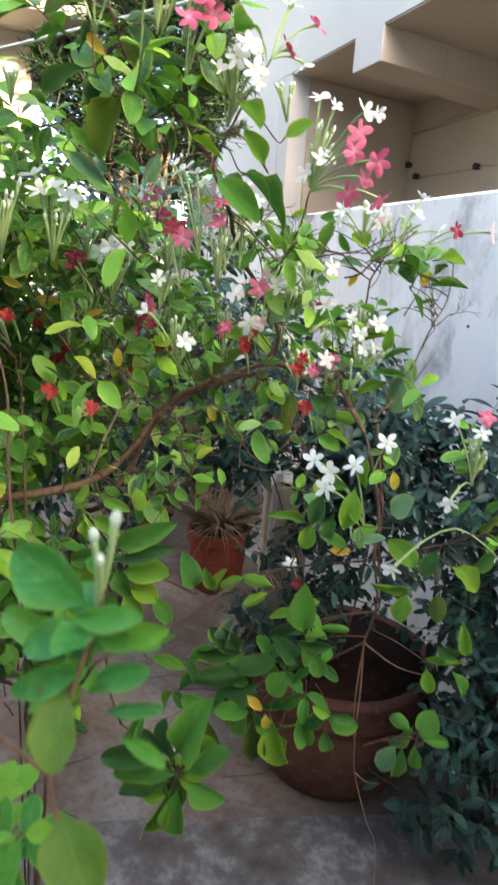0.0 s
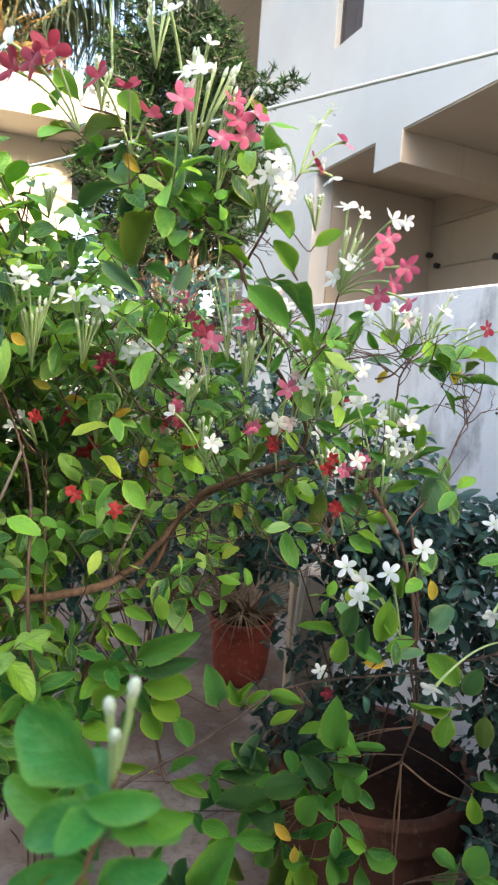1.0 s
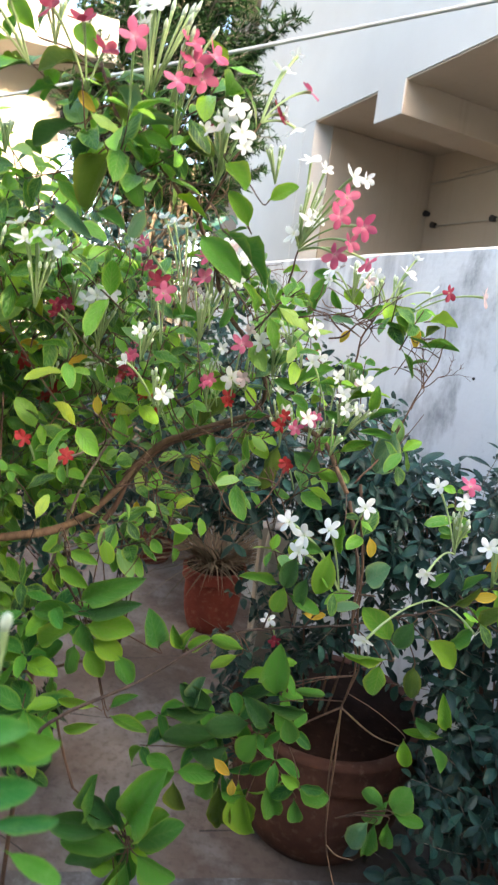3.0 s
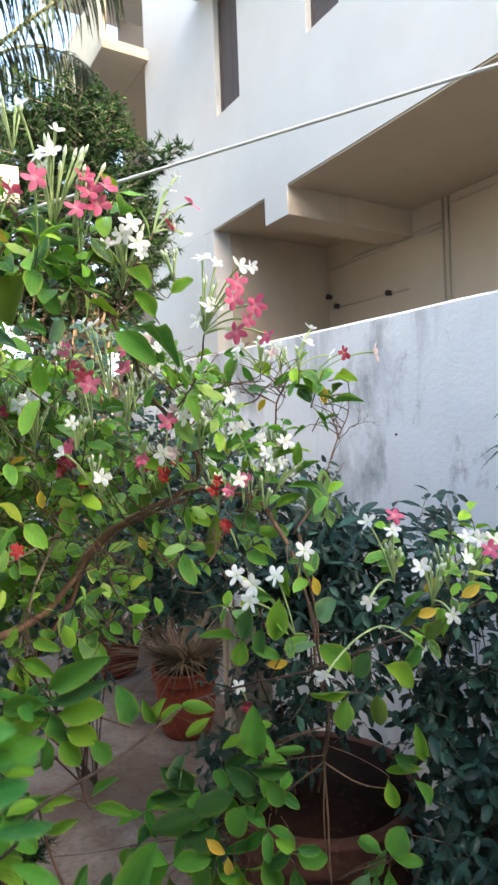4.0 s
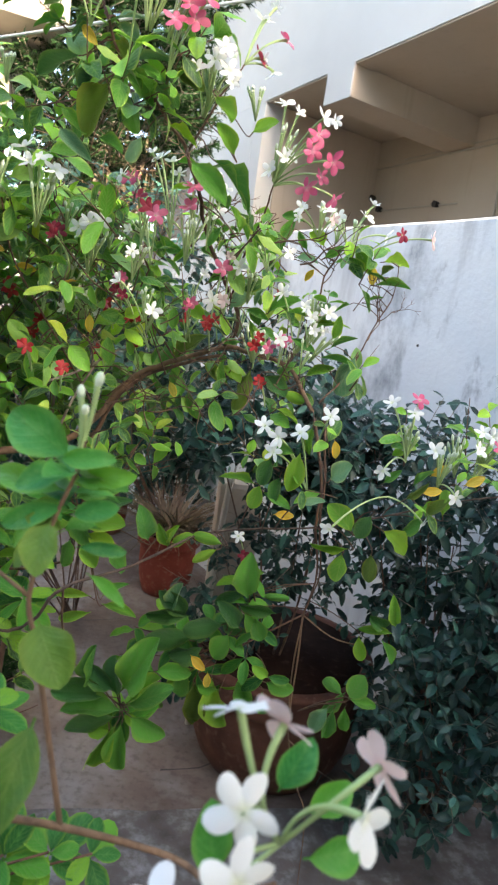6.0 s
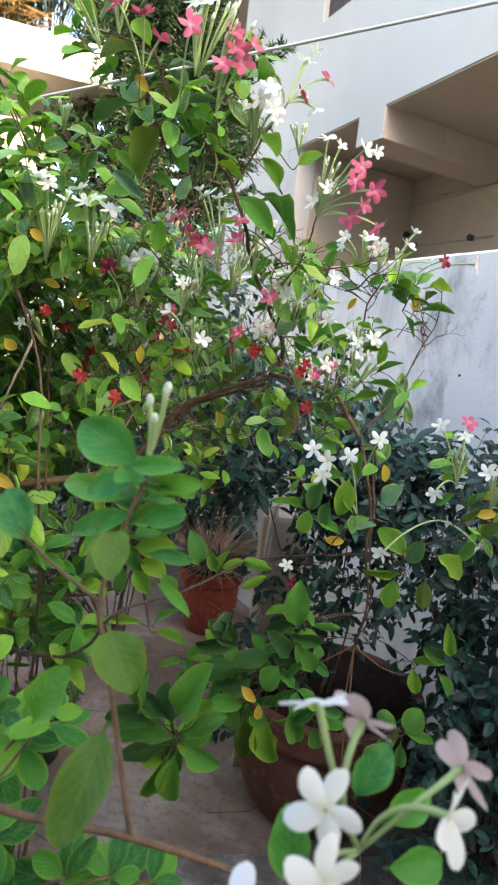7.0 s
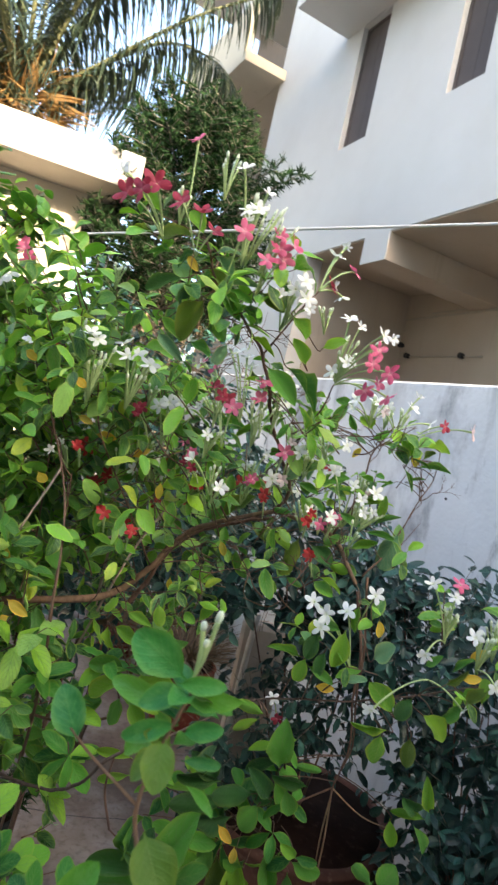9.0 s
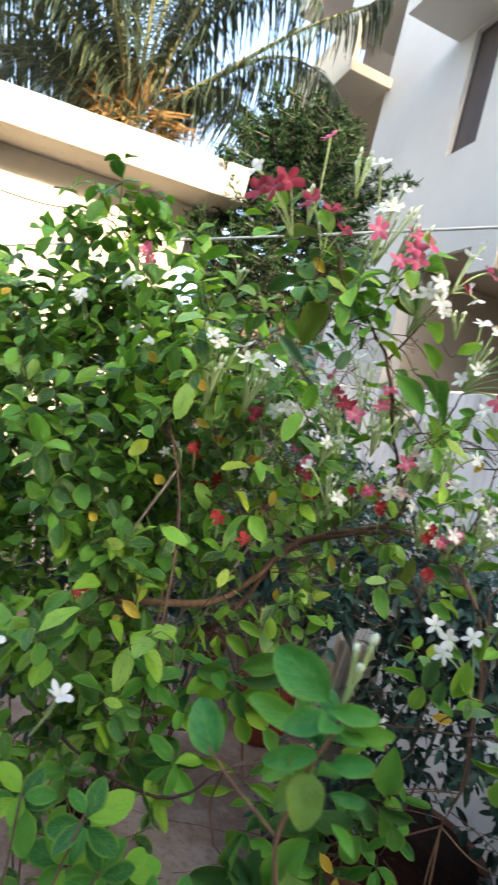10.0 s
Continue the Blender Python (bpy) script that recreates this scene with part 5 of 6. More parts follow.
# flowers: the truss that they hang from, colour, and places
frng = random.Random(77)
WHITE_HUBS = []


def truss(hub, colour, *places):
    big = 1.2 if colour == "red" and hub[2] > 1.38 else 1.0
    for p in places:
        flower(creeper, p, hub, colour, size=frng.uniform(0.74, 0.94) * big, openness=frng.uniform(0.5, 0.95), rng=frng)
    if colour == "white" and hub[2] > 1.0 and hub[0] > -0.2:
        WHITE_HUBS.append((hub, places[:2]))


truss((-0.11, 0.93, 1.36), "pink", (-0.081, 0.89, 1.436), (-0.073, 0.9, 1.422), (-0.098, 0.88, 1.411), (-0.06, 0.895, 1.445), (-0.085, 0.885, 1.455))
truss((-0.06, 0.98, 1.32), "white", (-0.044, 0.919, 1.385), (-0.022, 0.92, 1.372), (-0.03, 0.91, 1.398))
truss((-0.007, 0.97, 1.401), "pink", (0.049, 1.018, 1.46))
truss((-0.007, 0.97, 1.401), "white", (0.035, 1.0, 1.408), (0.011, 1.0, 1.475))
truss((-0.007, 0.97, 1.401), "red", (0.013, 0.99, 1.419))
truss((-0.05, 0.96, 1.34), "red", (-0.075, 0.95, 1.375))
truss((-0.16, 0.9, 1.37), "pink", (-0.135, 0.825, 1.432))
truss((-0.14, 0.9, 1.4), "white", (-0.125, 0.86, 1.48), (-0.142, 0.86, 1.478), (-0.157, 0.837, 1.531))
truss((-0.22, 0.91, 1.4), "red", (-0.251, 0.868, 1.474), (-0.217, 0.88, 1.466), (-0.195, 0.9, 1.446))
truss((0.058, 1.06, 1.262), "pink", (0.118, 0.985, 1.324), (0.111, 0.975, 1.297), (0.145, 0.985, 1.288))
truss((0.058, 1.06, 1.258), "pink", (0.13, 1.0, 1.269), (0.112, 1.02, 1.254), (0.163, 1.08, 1.256))
truss((0.058, 1.06, 1.262), "white", (0.06, 1.05, 1.383), (0.122, 1.0, 1.353), (0.083, 1.05, 1.309), (0.049, 1.05, 1.28), (0.07, 1.04, 1.3))
truss((0.15, 1.18, 1.205), "white", (0.112, 1.15, 1.248), (0.156, 1.17, 1.253))
truss((0.213, 1.24, 1.203), "white", (0.185, 1.2, 1.249), (0.242, 1.25, 1.264), (0.289, 1.27, 1.238))
truss((0.25, 1.27, 1.19), "red", (0.315, 1.235, 1.239))
truss((0.25, 1.27, 1.19), "blush", (0.377, 1.25, 1.239))
truss((-0.3, 0.97, 1.13), "white", (-0.316, 0.95, 1.241), (-0.307, 0.945, 1.221), (-0.292, 0.95, 1.23), (-0.265, 0.945, 1.213))
truss((-0.36, 0.94, 1.12), "white", (-0.363, 0.9, 1.24), (-0.349, 0.9, 1.233), (-0.385, 0.91, 1.225))
truss((0.14, 1.2, 0.98), "white", (0.1, 1.16, 1.095), (0.145, 1.17, 1.075), (0.19, 1.16, 1.07))
truss((-0.26, 0.84, 1.4), "red", (-0.273, 0.787, 1.464), (-0.308, 0.773, 1.438), (-0.29, 0.78, 1.45))
truss((-0.25, 0.91, 1.5), "pink", (-0.253, 0.899, 1.589))
truss((-0.27, 0.84, 1.42), "white", (-0.33, 0.8, 1.48))
truss((-0.15, 1.05, 1.13), "red", (-0.138, 1.017, 1.191), (-0.155, 1.02, 1.205), (-0.125, 0.99, 1.185))
truss((-0.12, 1.0, 1.1), "pink", (-0.11, 0.953, 1.171), (-0.17, 1.06, 1.24), (-0.209, 1.159, 1.259))
truss((-0.1, 1.04, 1.15), "white", (-0.136, 1.073, 1.28), (-0.115, 1.07, 1.275), (-0.205, 1.1, 1.25))
truss((-0.06, 1.05, 1.13), "pink", (-0.069, 1.014, 1.231), (-0.07, 1.02, 1.2))
truss((-0.04, 1.05, 1.14), "white", (-0.042, 1.021, 1.249), (-0.02, 1.03, 1.235), (-0.025, 1.03, 1.2))
truss((-0.3, 1.12, 1.06), "red", (-0.299, 1.074, 1.14))
truss((-0.25, 1.1, 1.07), "white", (-0.24, 1.05, 1.16), (-0.22, 1.05, 1.165), (-0.26, 1.06, 1.15))
truss((-0.22, 1.29, 1.03), "pink", (-0.232, 1.264, 1.088))
truss((-0.02, 1.08, 1.03), "pink", (-0.005, 1.034, 1.113))
truss((0.0, 1.1, 1.04), "white", (0.02, 1.04, 1.12), (-0.02, 1.06, 1.06))
truss((0.19, 1.02, 0.76), "white", (0.12, 0.97, 0.83), (0.125, 0.975, 0.855), (0.1, 0.98, 0.87), (0.16, 0.985, 0.865))
truss((0.2, 1.06, 0.84), "white", (0.211, 1.028, 0.894))
truss((0.37, 1.1, 0.82), "white", (0.328, 1.11, 0.925), (0.306, 0.983, 0.823), (0.365, 1.08, 0.915))
truss((0.37, 1.11, 0.82), "pink", (0.371, 1.088, 0.939))
truss((0.33, 1.02, 0.77), "white", (0.391, 0.991, 0.739), (0.231, 0.957, 0.717))
truss((0.52, 1.16, 0.79), "white", (0.52, 1.1, 0.89), (0.55, 1.11, 0.885), (0.5, 1.1, 0.895), (0.57, 1.13, 0.88))
truss((0.43, 1.08, 0.79), "white", (0.4, 1.03, 0.86), (0.48, 1.05, 0.87), (0.44, 1.0, 0.79))
truss((0.54, 1.18, 0.8), "pink", (0.535, 1.09, 0.875), (0.6, 1.14, 0.865))
truss((0.1, 1.3, 0.52), "white", (0.082, 1.276, 0.57))
truss((0.11, 1.31, 0.5), "red", (0.1, 1.27, 0.53))
truss((0.1, 1.33, 1.04), "white", (0.11, 1.3, 1.1), (0.18, 1.26, 1.06))
truss((0.0, 1.36, 0.98), "white", (-0.06, 1.33, 1.03), (-0.09, 1.33, 1.06), (0.04, 1.33, 1.03), (0.01, 1.33, 1.08))
for hub, places in WHITE_HUBS:
    for p in places:
        q = Vector(p) + unit(frng) * frng.uniform(0.015, 0.035)
        flower(creeper, q, hub, "white" if frng.random() < 0.75 else "blush", size=frng.uniform(0.5, 0.75), openness=frng.uniform(0.1, 0.8), rng=frng)
SCARLET = ((-0.04, 1.381, 1.027), (-0.20, 1.31, 0.95), (-0.28, 1.33, 0.93), (-0.10, 1.36, 1.02), (0.10, 1.32, 1.10), (-0.25, 1.25, 1.03))
for p in SCARLET:
    flower(creeper, p, Vector(p) + Vector((0.01, 0.03, -0.05)), "orange", size=0.75, openness=0.6, rng=frng)
for hub, way, count, ln in (((-0.05, 0.96, 1.33), (0.1, -0.1, 1), 8, 0.08), ((-0.135, 0.90, 1.40), (0.15, 0, 1), 9, 0.11), ((-0.11, 0.90, 1.39), (0.3, 0, 1), 7, 0.10), ((0.055, 1.06, 1.265), (0.25, 0, 1), 4, 0.08), ((0.055, 1.06, 1.265), (0.5, 0, 1), 3, 0.10), ((0.018, 1.0, 1.335), (-0.1, 0, 1), 7, 0.05),
                            ((-0.355, 0.93, 1.13), (0.05, -0.1, 1), 9, 0.10), ((-0.295, 0.96, 1.13), (0.1, -0.1, 1), 9, 0.09), ((-0.24, 1.08, 1.09), (0.15, 0, 1), 12, 0.06), ((0.19, 1.24, 1.205), (0.05, 0, 1), 8, 0.05), ((0.225, 1.26, 1.20), (0.1, 0, 1), 8, 0.06), ((0.15, 1.17, 1.20), (0.2, 0, 1), 7, 0.06)):
    buds(creeper, hub, way, count, ln, frng)
for hub, way, count, ln in (((-0.07, 1.03, 1.11), (0.1, 0, 1), 9, 0.08), ((0.17, 1.24, 1.02), (0.1, 0, 1), 9, 0.08), ((0.37, 1.11, 0.82), (0.1, -0.1, 1), 10, 0.07), ((0.53, 1.16, 0.80), (0, -0.1, 1), 10, 0.07), ((-0.25, 0.88, 1.44), (-0.1, 0, 1), 7, 0.06), ((0.14, 1.2, 0.98), (0.4, 0, 0.8), 7, 0.09), ((0.17, 1.2, 0.97), (0.5, 0, 0.6), 6, 0.08),
                            ((0.43, 1.08, 0.78), (0.1, -0.1, 1), 9, 0.08), ((0.47, 1.12, 0.80), (-0.1, -0.1, 1), 8, 0.08), ((0.02, 1.34, 1.0), (0, 0, 1), 8, 0.07), ((0.12, 1.27, 0.92), (0.2, 0, 1), 9, 0.08), ((-0.42, 1.0, 1.18), (0, 0, 1), 9, 0.09), ((-0.372, 1.0, 1.34), (0.1, 0, 1), 7, 0.06), ((-0.19, 0.9, 1.5), (0, 0, 1), 6, 0.07)):
    buds(creeper, hub, way, count, ln, frng)
# single scarlet and pink flowers at the face of the crown
for p, colour in (((-0.505, 1.108, 1.222), "orange"), ((-0.277, 1.012, 1.132), "red"), ((-0.18, 1.043, 1.079), "pink"), ((-0.165, 1.12, 1.0), "orange"), ((-0.255, 0.985, 0.921), "orange"), ((-0.02, 1.118, 1.019), "orange"), ((0.069, 1.091, 0.998), "orange"),
                  ((0.075, 1.082, 0.93), "orange"), ((-0.285, 0.937, 0.954), "orange"), ((-0.376, 0.994, 1.054), "orange"), ((-0.064, 1.068, 1.054), "pink"), ((0.109, 1.096, 1.008), "pink"), ((-0.179, 1.059, 1.051), "red")):
    hub = Vector(p) + Vector((frng.uniform(-0.03, 0.03), 0.05, -0.05))
    for _ in range(2):
        flower(creeper, Vector(p) + unit(frng) * 0.011, hub, colour, size=frng.uniform(0.5, 0.68), openness=frng.uniform(0.3, 0.9), rng=frng)
# small sheaves and half-open flowers scattered through the crown
for _ in range(34):
    hub = Vector((frng.uniform(-0.42, 0.20), frng.uniform(1.0, 1.22), 0))
    hub.z = frng.uniform(0.98, 1.20) if hub.x < 0.05 else frng.uniform(0.92, 1.12)
    buds(creeper, hub, (frng.uniform(-0.4, 0.4), -0.2, 1), frng.randint(3, 6), frng.uniform(0.04, 0.075), frng, 0.4)
    for _ in range(frng.randint(0, 2)):
        flower(creeper, hub + Vector((frng.uniform(-0.04, 0.04), -0.03, frng.uniform(0.02, 0.06))), hub, "white" if frng.random() < 0.85 else "pink", size=frng.uniform(0.5, 0.78), openness=frng.uniform(0.1, 0.9), rng=frng)

# ---- the leafy bush beside it ----
bush = thing("leafy_bush", "dense round-leaved green bush dotted with small scarlet flowers", "shrub")
rng = random.Random(31)
leaves, twigs = Leaves(CREEPER_BLADES, 9), Rods()
for centre, radii, count, size in (
    ((-0.82, 1.28, 1.00), (0.30, 0.24, 0.30), 150, 1.0),
    ((-0.60, 1.20, 0.92), (0.24, 0.24, 0.36), 100, 0.98),
    ((-0.70, 1.05, 0.62), (0.30, 0.22, 0.30), 80, 1.02),
    ((-0.46, 0.92, 0.58), (0.14, 0.14, 0.20), 24, 1.0),
    ((-0.42, 1.05, 0.32), (0.14, 0.12, 0.18), 22, 1.0),
    ((-0.95, 1.75, 0.95), (0.55, 0.2, 0.55), 120, 1.1),
    ((-0.80, 1.3, 0.4), (0.35, 0.25, 0.35), 60, 1.0),
    ((-0.735, 1.20, 1.40), (0.055, 0.05, 0.11), 26, 1.0), ((-0.60, 1.25, 1.22), (0.16, 0.12, 0.10), 24, 1.0), ((-0.92, 1.25, 1.16), (0.16, 0.12, 0.12), 26, 1.0),
    ((-1.15, 1.35, 1.0), (0.25, 0.25, 0.45), 50, 1.0),
    ((-0.50, 1.60, 0.95), (0.40, 0.20, 0.35), 70, 1.0),
):
    fill(leaves, twigs, rng, centre, radii, count, size, pairs=(3, 5))
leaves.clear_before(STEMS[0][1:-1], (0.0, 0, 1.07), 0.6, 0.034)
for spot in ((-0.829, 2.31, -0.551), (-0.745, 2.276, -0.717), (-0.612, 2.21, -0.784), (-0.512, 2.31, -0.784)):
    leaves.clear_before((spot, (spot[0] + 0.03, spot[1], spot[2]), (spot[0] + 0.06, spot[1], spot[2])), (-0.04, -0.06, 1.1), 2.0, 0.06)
leaves.done(bush, deep_one, deep_mass)
tagged(twigs.done("twig_mass", red_bark, bush), kind="stuff")
for pts in (((-0.66, 1.62, GROUND), (-0.55, 1.35, 0.55), (-0.50, 1.2, 0.9), (-0.48, 1.1, 1.2)), ((-0.68, 1.60, GROUND), (-0.78, 1.35, 0.6), (-0.80, 1.25, 1.0), (-0.76, 1.2, 1.45)), ((-0.62, 1.6, GROUND), (-0.40, 1.12, 0.42), (-0.38, 1.05, 0.71), (-0.42, 1.12, 0.98)),
            ((-0.64, 1.6, GROUND), (-0.36, 1.0, 0.45), (-0.32, 0.87, 0.80), (-0.37, 0.96, 0.96), (-0.457, 1.0, 1.13)), ((-0.66, 1.62, GROUND), (-0.9, 1.4, 0.5), (-1.1, 1.35, 0.9))):
    line = smooth_line(pts, 6)
    v, f = tube_data(line, [0.0034 * (1 - 0.6 * i / len(line)) for i in range(len(line))], 7)
    raw("stem", v, f, red_bark, bush, "grey-brown woody stem")
for pts, r in ((((-0.232, 1.20, 0.935), (-0.262, 1.18, 0.875), (-0.288, 1.15, 0.80), (-0.36, 1.20, 0.60)), 0.0030), (((-0.32, 1.10, 0.87), (-0.26, 1.15, 0.90), (-0.205, 1.20, 0.945)), 0.0024), (((-0.36, 1.30, 0.90), (-0.36, 1.30, 0.76), (-0.37, 1.32, 0.55)), 0.0042), (((-0.52, 1.10, 0.55), (-0.48, 1.02, 0.80), (-0.40, 1.0, 1.0)), 0.0026)):
    v, f = tube_data(smooth_line(pts, 5), [r] * (5 * (len(pts) - 1) + 1), 6)
    raw("stem", v, f, dry_bark, bush, "bare grey stick")
for p in ((-0.64, 1.15, 1.426), (-0.611, 1.15, 1.393), (-0.60, 1.10, 1.40), (-0.544, 1.18, 1.111), (-0.601, 1.1, 1.089), (-0.455, 1.38, 0.937), (-0.485, 0.93, 0.764), (-0.50, 1.15, 1.25), (-0.42, 1.2, 1.04), (-0.38, 1.25, 0.98), (-0.34, 1.3, 0.86)):
    for k in range(2):
        q = Vector(p) + unit(frng) * 0.012
        flower(bush, q, Vector(p) + Vector((0.01, 0.04, -0.045)), "pink" if p[2] > 1.38 else "orange", size=0.8, openness=0.7, rng=frng)
for p in ((-0.734, 1.10, 1.295), (-0.72, 1.09, 1.29), (-0.60, 1.05, 1.34), (-0.62, 1.06, 1.33), (-0.52, 1.02, 1.22)):
    flower(bush, p, Vector(p) + Vector((0.01, 0.04, -0.06)), "white", size=0.9, rng=frng)
gold = Leaves([blade(0.038, 0.012, OVAL, 0.35, 0.3, 0.06, 7, 8)], 3)
for _ in range(9):
    gold.add((rng.uniform(-0.9, -0.35), rng.uniform(0.85, 1.05), rng.uniform(0.6, 1.3)), unit(rng) + Vector((0, 0, -0.5)), (0, -1, 0.4), rng.uniform(0.55, 0.85))
gold.done(bush, gold_one, gold_one, name="yellow_leaf")

# ---- shoots close to the walker ----
near = thing("creeper_shoot", "fresh green creeper shoot with broad leaves and buds", "shrub")
NEAR = [
    ((-0.04, 0.394, 0.92), (-0.088, 0.395, 0.951), 0.62), ((-0.037, 0.392, 0.903), (0.002, 0.376, 0.921), 0.36), ((-0.044, 0.374, 0.924), (-0.007, 0.367, 0.929), 0.4),
    ((-0.04, 0.391, 0.897), (-0.107, 0.398, 0.898), 0.3), ((-0.037, 0.38, 0.889), (-0.079, 0.367, 0.879), 0.38), ((-0.043, 0.369, 0.881), (-0.044, 0.336, 0.862), 0.7),
    ((-0.033, 0.38, 0.883), (-0.004, 0.373, 0.897), 0.5), ((-0.044, 0.361, 0.812), (-0.02, 0.329, 0.788), 0.75), ((-0.032, 0.335, 0.757), (-0.037, 0.279, 0.712), 0.42),
    ((-0.114, 0.382, 0.855), (-0.140, 0.386, 0.892), 0.62), ((-0.03, 0.387, 0.858), (0.006, 0.399, 0.858), 0.3), ((-0.023, 0.395, 0.836), (0.012, 0.404, 0.811), 0.25),
    ((-0.046, 0.379, 0.882), (-0.083, 0.384, 0.852), 0.4), ((-0.097, 0.368, 0.724), (-0.08, 0.364, 0.769), 0.6),
]


def broad_leaf(plant, a, b, ratio, seed, mat, face=(0.1, -1, 0.55)):
    ln = (Vector(b) - Vector(a)).length
    v, f, u = blade(ln, ln * ratio * 0.5, ROUND, 0.5, 0.30, 0.16, 12, seed)
    ob = raw("leaf", v, f, mat, plant, uvs=u)
    ob.matrix_basis = turned(a, Vector(b) - Vector(a), face)


for k, (a, b, ratio) in enumerate(NEAR):
    broad_leaf(near, a, b, ratio * (1.1 if k == 8 else 1.0), k, olive_one if k in (5, 7, 8) else fresh_one, (0.3, -1, 0.3) if k == 8 else (frng.uniform(-0.5, 0.5), -1, frng.uniform(0.2, 1.0)))
for _ in range(13):
    a = Vector((-0.041, 0.385, 0.86)) + Vector((0.006, 0.001, 0.055)) * frng.random()
    u = unit(frng)
    b = a + Vector((u.x, u.y * 0.8 + 0.2, abs(u.z) * 0.7 - 0.15)).normalized() * frng.uniform(0.022, 0.042)
    broad_leaf(near, a, b, frng.uniform(0.4, 0.6), 60, olive_one if frng.random() < 0.3 else fresh_one, (frng.uniform(-0.6, 0.6), -0.8, 1))
for pts, r in ((((-0.011, 0.345, 0.667), (-0.044, 0.367, 0.781), (-0.055, 0.372, 0.823), (-0.045, 0.378, 0.876), (-0.032, 0.384, 0.918), (-0.03, 0.388, 0.952)), 0.0022), (((-0.055, 0.372, 0.823), (-0.1, 0.382, 0.846), (-0.123, 0.383, 0.864)), 0.0016),
               (((-0.55, 0.55, GROUND), (-0.40, 0.40, 0.45), (-0.25, 0.33, 0.68), (-0.146, 0.322, 0.703), (-0.087, 0.333, 0.68), (-0.011, 0.345, 0.667), (0.07, 0.366, 0.634), (0.11, 0.33, 0.645), (0.134, 0.278, 0.714)), 0.0036)):
    line = smooth_line(pts, 6)
    v, f = tube_data(line, [r * (1 - 0.4 * i / len(line)) for i in range(len(line))], 7)
    raw("stem", v, f, tan_bark, near)
for tip, r in (((-0.022, 0.383, 0.985), 1.5), ((-0.034, 0.380, 0.975), 1.4), ((-0.028, 0.374, 0.963), 1.3)):
    a, b = Vector((-0.033, 0.387, 0.925)), Vector(tip)
    v, f = tube_data(smooth_line([a, a.lerp(b, 0.5) + Vector((0.001, 0, 0)), a.lerp(b, 0.86)], 4), [0.0011 * r * (1 + 0.5 * (k / 8) ** 3) for k in range(9)], 7)
    ob = raw("bud", v, f, tube_green, near)
    v, f = tube_data([a.lerp(b, 0.84), a.lerp(b, 0.90), a.lerp(b, 0.97), b], (0.0016 * r, 0.0021 * r, 0.0017 * r, 0.0005), 8)
    raw("bud_tip", v, f, bud_tip, ob)
leaves, twigs = Leaves([blade(0.062, 0.017, OVAL, 0.18, 0.12, 0.02, 7, 1), blade(0.056, 0.017, OBOVATE, 0.22, 0.15, 0.03, 7, 2)], 12), Rods()
rng = random.Random(8)
for at, axis, count, size in (((-0.16, 0.50, 0.625), (0.1, -0.4, 0.8), 7, 0.95), ((-0.21, 0.59, 0.585), (0.1, -0.4, 0.8), 6, 0.95), ((-0.19, 0.50, 0.52), (0.1, -0.5, 0.7), 9, 1.0), ((-0.10, 0.484, 0.49), (0.2, -0.5, 0.7), 9, 1.0), ((-0.125, 0.483, 0.66), (0.1, -0.4, 0.8), 6, 0.9),
                              ((-0.28, 0.60, 0.56), (0.2, -0.5, 0.6), 8, 1.0), ((-0.23, 0.56, 0.60), (0.1, -0.5, 0.7), 9, 0.9), ((-0.17, 0.47, 0.535), (0.2, -0.5, 0.7), 9, 0.9), ((-0.22, 0.50, 0.57), (0.0, -0.5, 0.7), 9, 0.9), ((-0.06, 0.50, 0.485), (0.1, -0.6, 0.7), 7, 0.9), ((-0.24, 0.62, 0.50), (0.1, -0.6, 0.7), 9, 0.95), ((-0.26, 0.55, 0.66), (0, -0.5, 0.8), 7, 1.0), ((-0.36, 0.60, 0.62), (0.2, -0.5, 0.8), 8, 1.0), ((-0.02, 0.52, 0.47), (0.2, -0.5, 0.7), 6, 0.9)):
    rosette(leaves, rng, at, axis, count, size)
    twigs.add(smooth_line([(-0.40 + rng.uniform(-0.03, 0.1), 0.46, 0.30), Vector(at) * 0.5 + Vector((-0.15, 0.22, 0.20)), at], 4), 0.002, 0.0014, 5)
leaves.done(near, low_one, low_one)
tagged(twigs.done("twig_mass", red_bark, near), kind="stuff")
for p in ((-0.290, 0.476, 0.81), (-0.375, 0.47, 0.84)):
    flower(near, p, Vector(p) + Vector((-0.03, 0.02, -0.06)), "white", (0.35, -0.25, 0.9), 0.8, 0.5, frng)
for p, colour, facing in (((0.106, 0.236, 0.797), "wide", (-0.1, -1, 0.35)), ((0.098, 0.26, 0.836), "wide", (-0.35, 0.45, 1)), ((0.122, 0.261, 0.83), "blush", (0.4, 0.6, 0.5)), ((0.178, 0.271, 0.806), "blush", (0.7, 0.55, 0.25)), ((0.165, 0.24, 0.800), "wide", (0.75, -0.6, 0.15)),
                          ((0.108, 0.222, 0.770), "wide", (0.2, -0.8, 0.3)), ((0.070, 0.23, 0.738), "wide", (-0.3, -0.5, 0.7))):
    flower(near, p, (0.132, 0.272, 0.748), colour, facing, 0.96, 0.55 if p[0] == 0.165 else 0.85, frng, 0.02)
for a, b, ratio in (((0.097, 0.276, 0.716), (0.09, 0.279, 0.755), 0.6), ((0.149, 0.302, 0.743), (0.174, 0.306, 0.764), 0.6), ((0.148, 0.281, 0.732), (0.19, 0.293, 0.732), 0.5), ((0.13, 0.303, 0.755), (0.145, 0.306, 0.788), 0.6)):
    broad_leaf(near, a, b, ratio, 40, fresh_one)

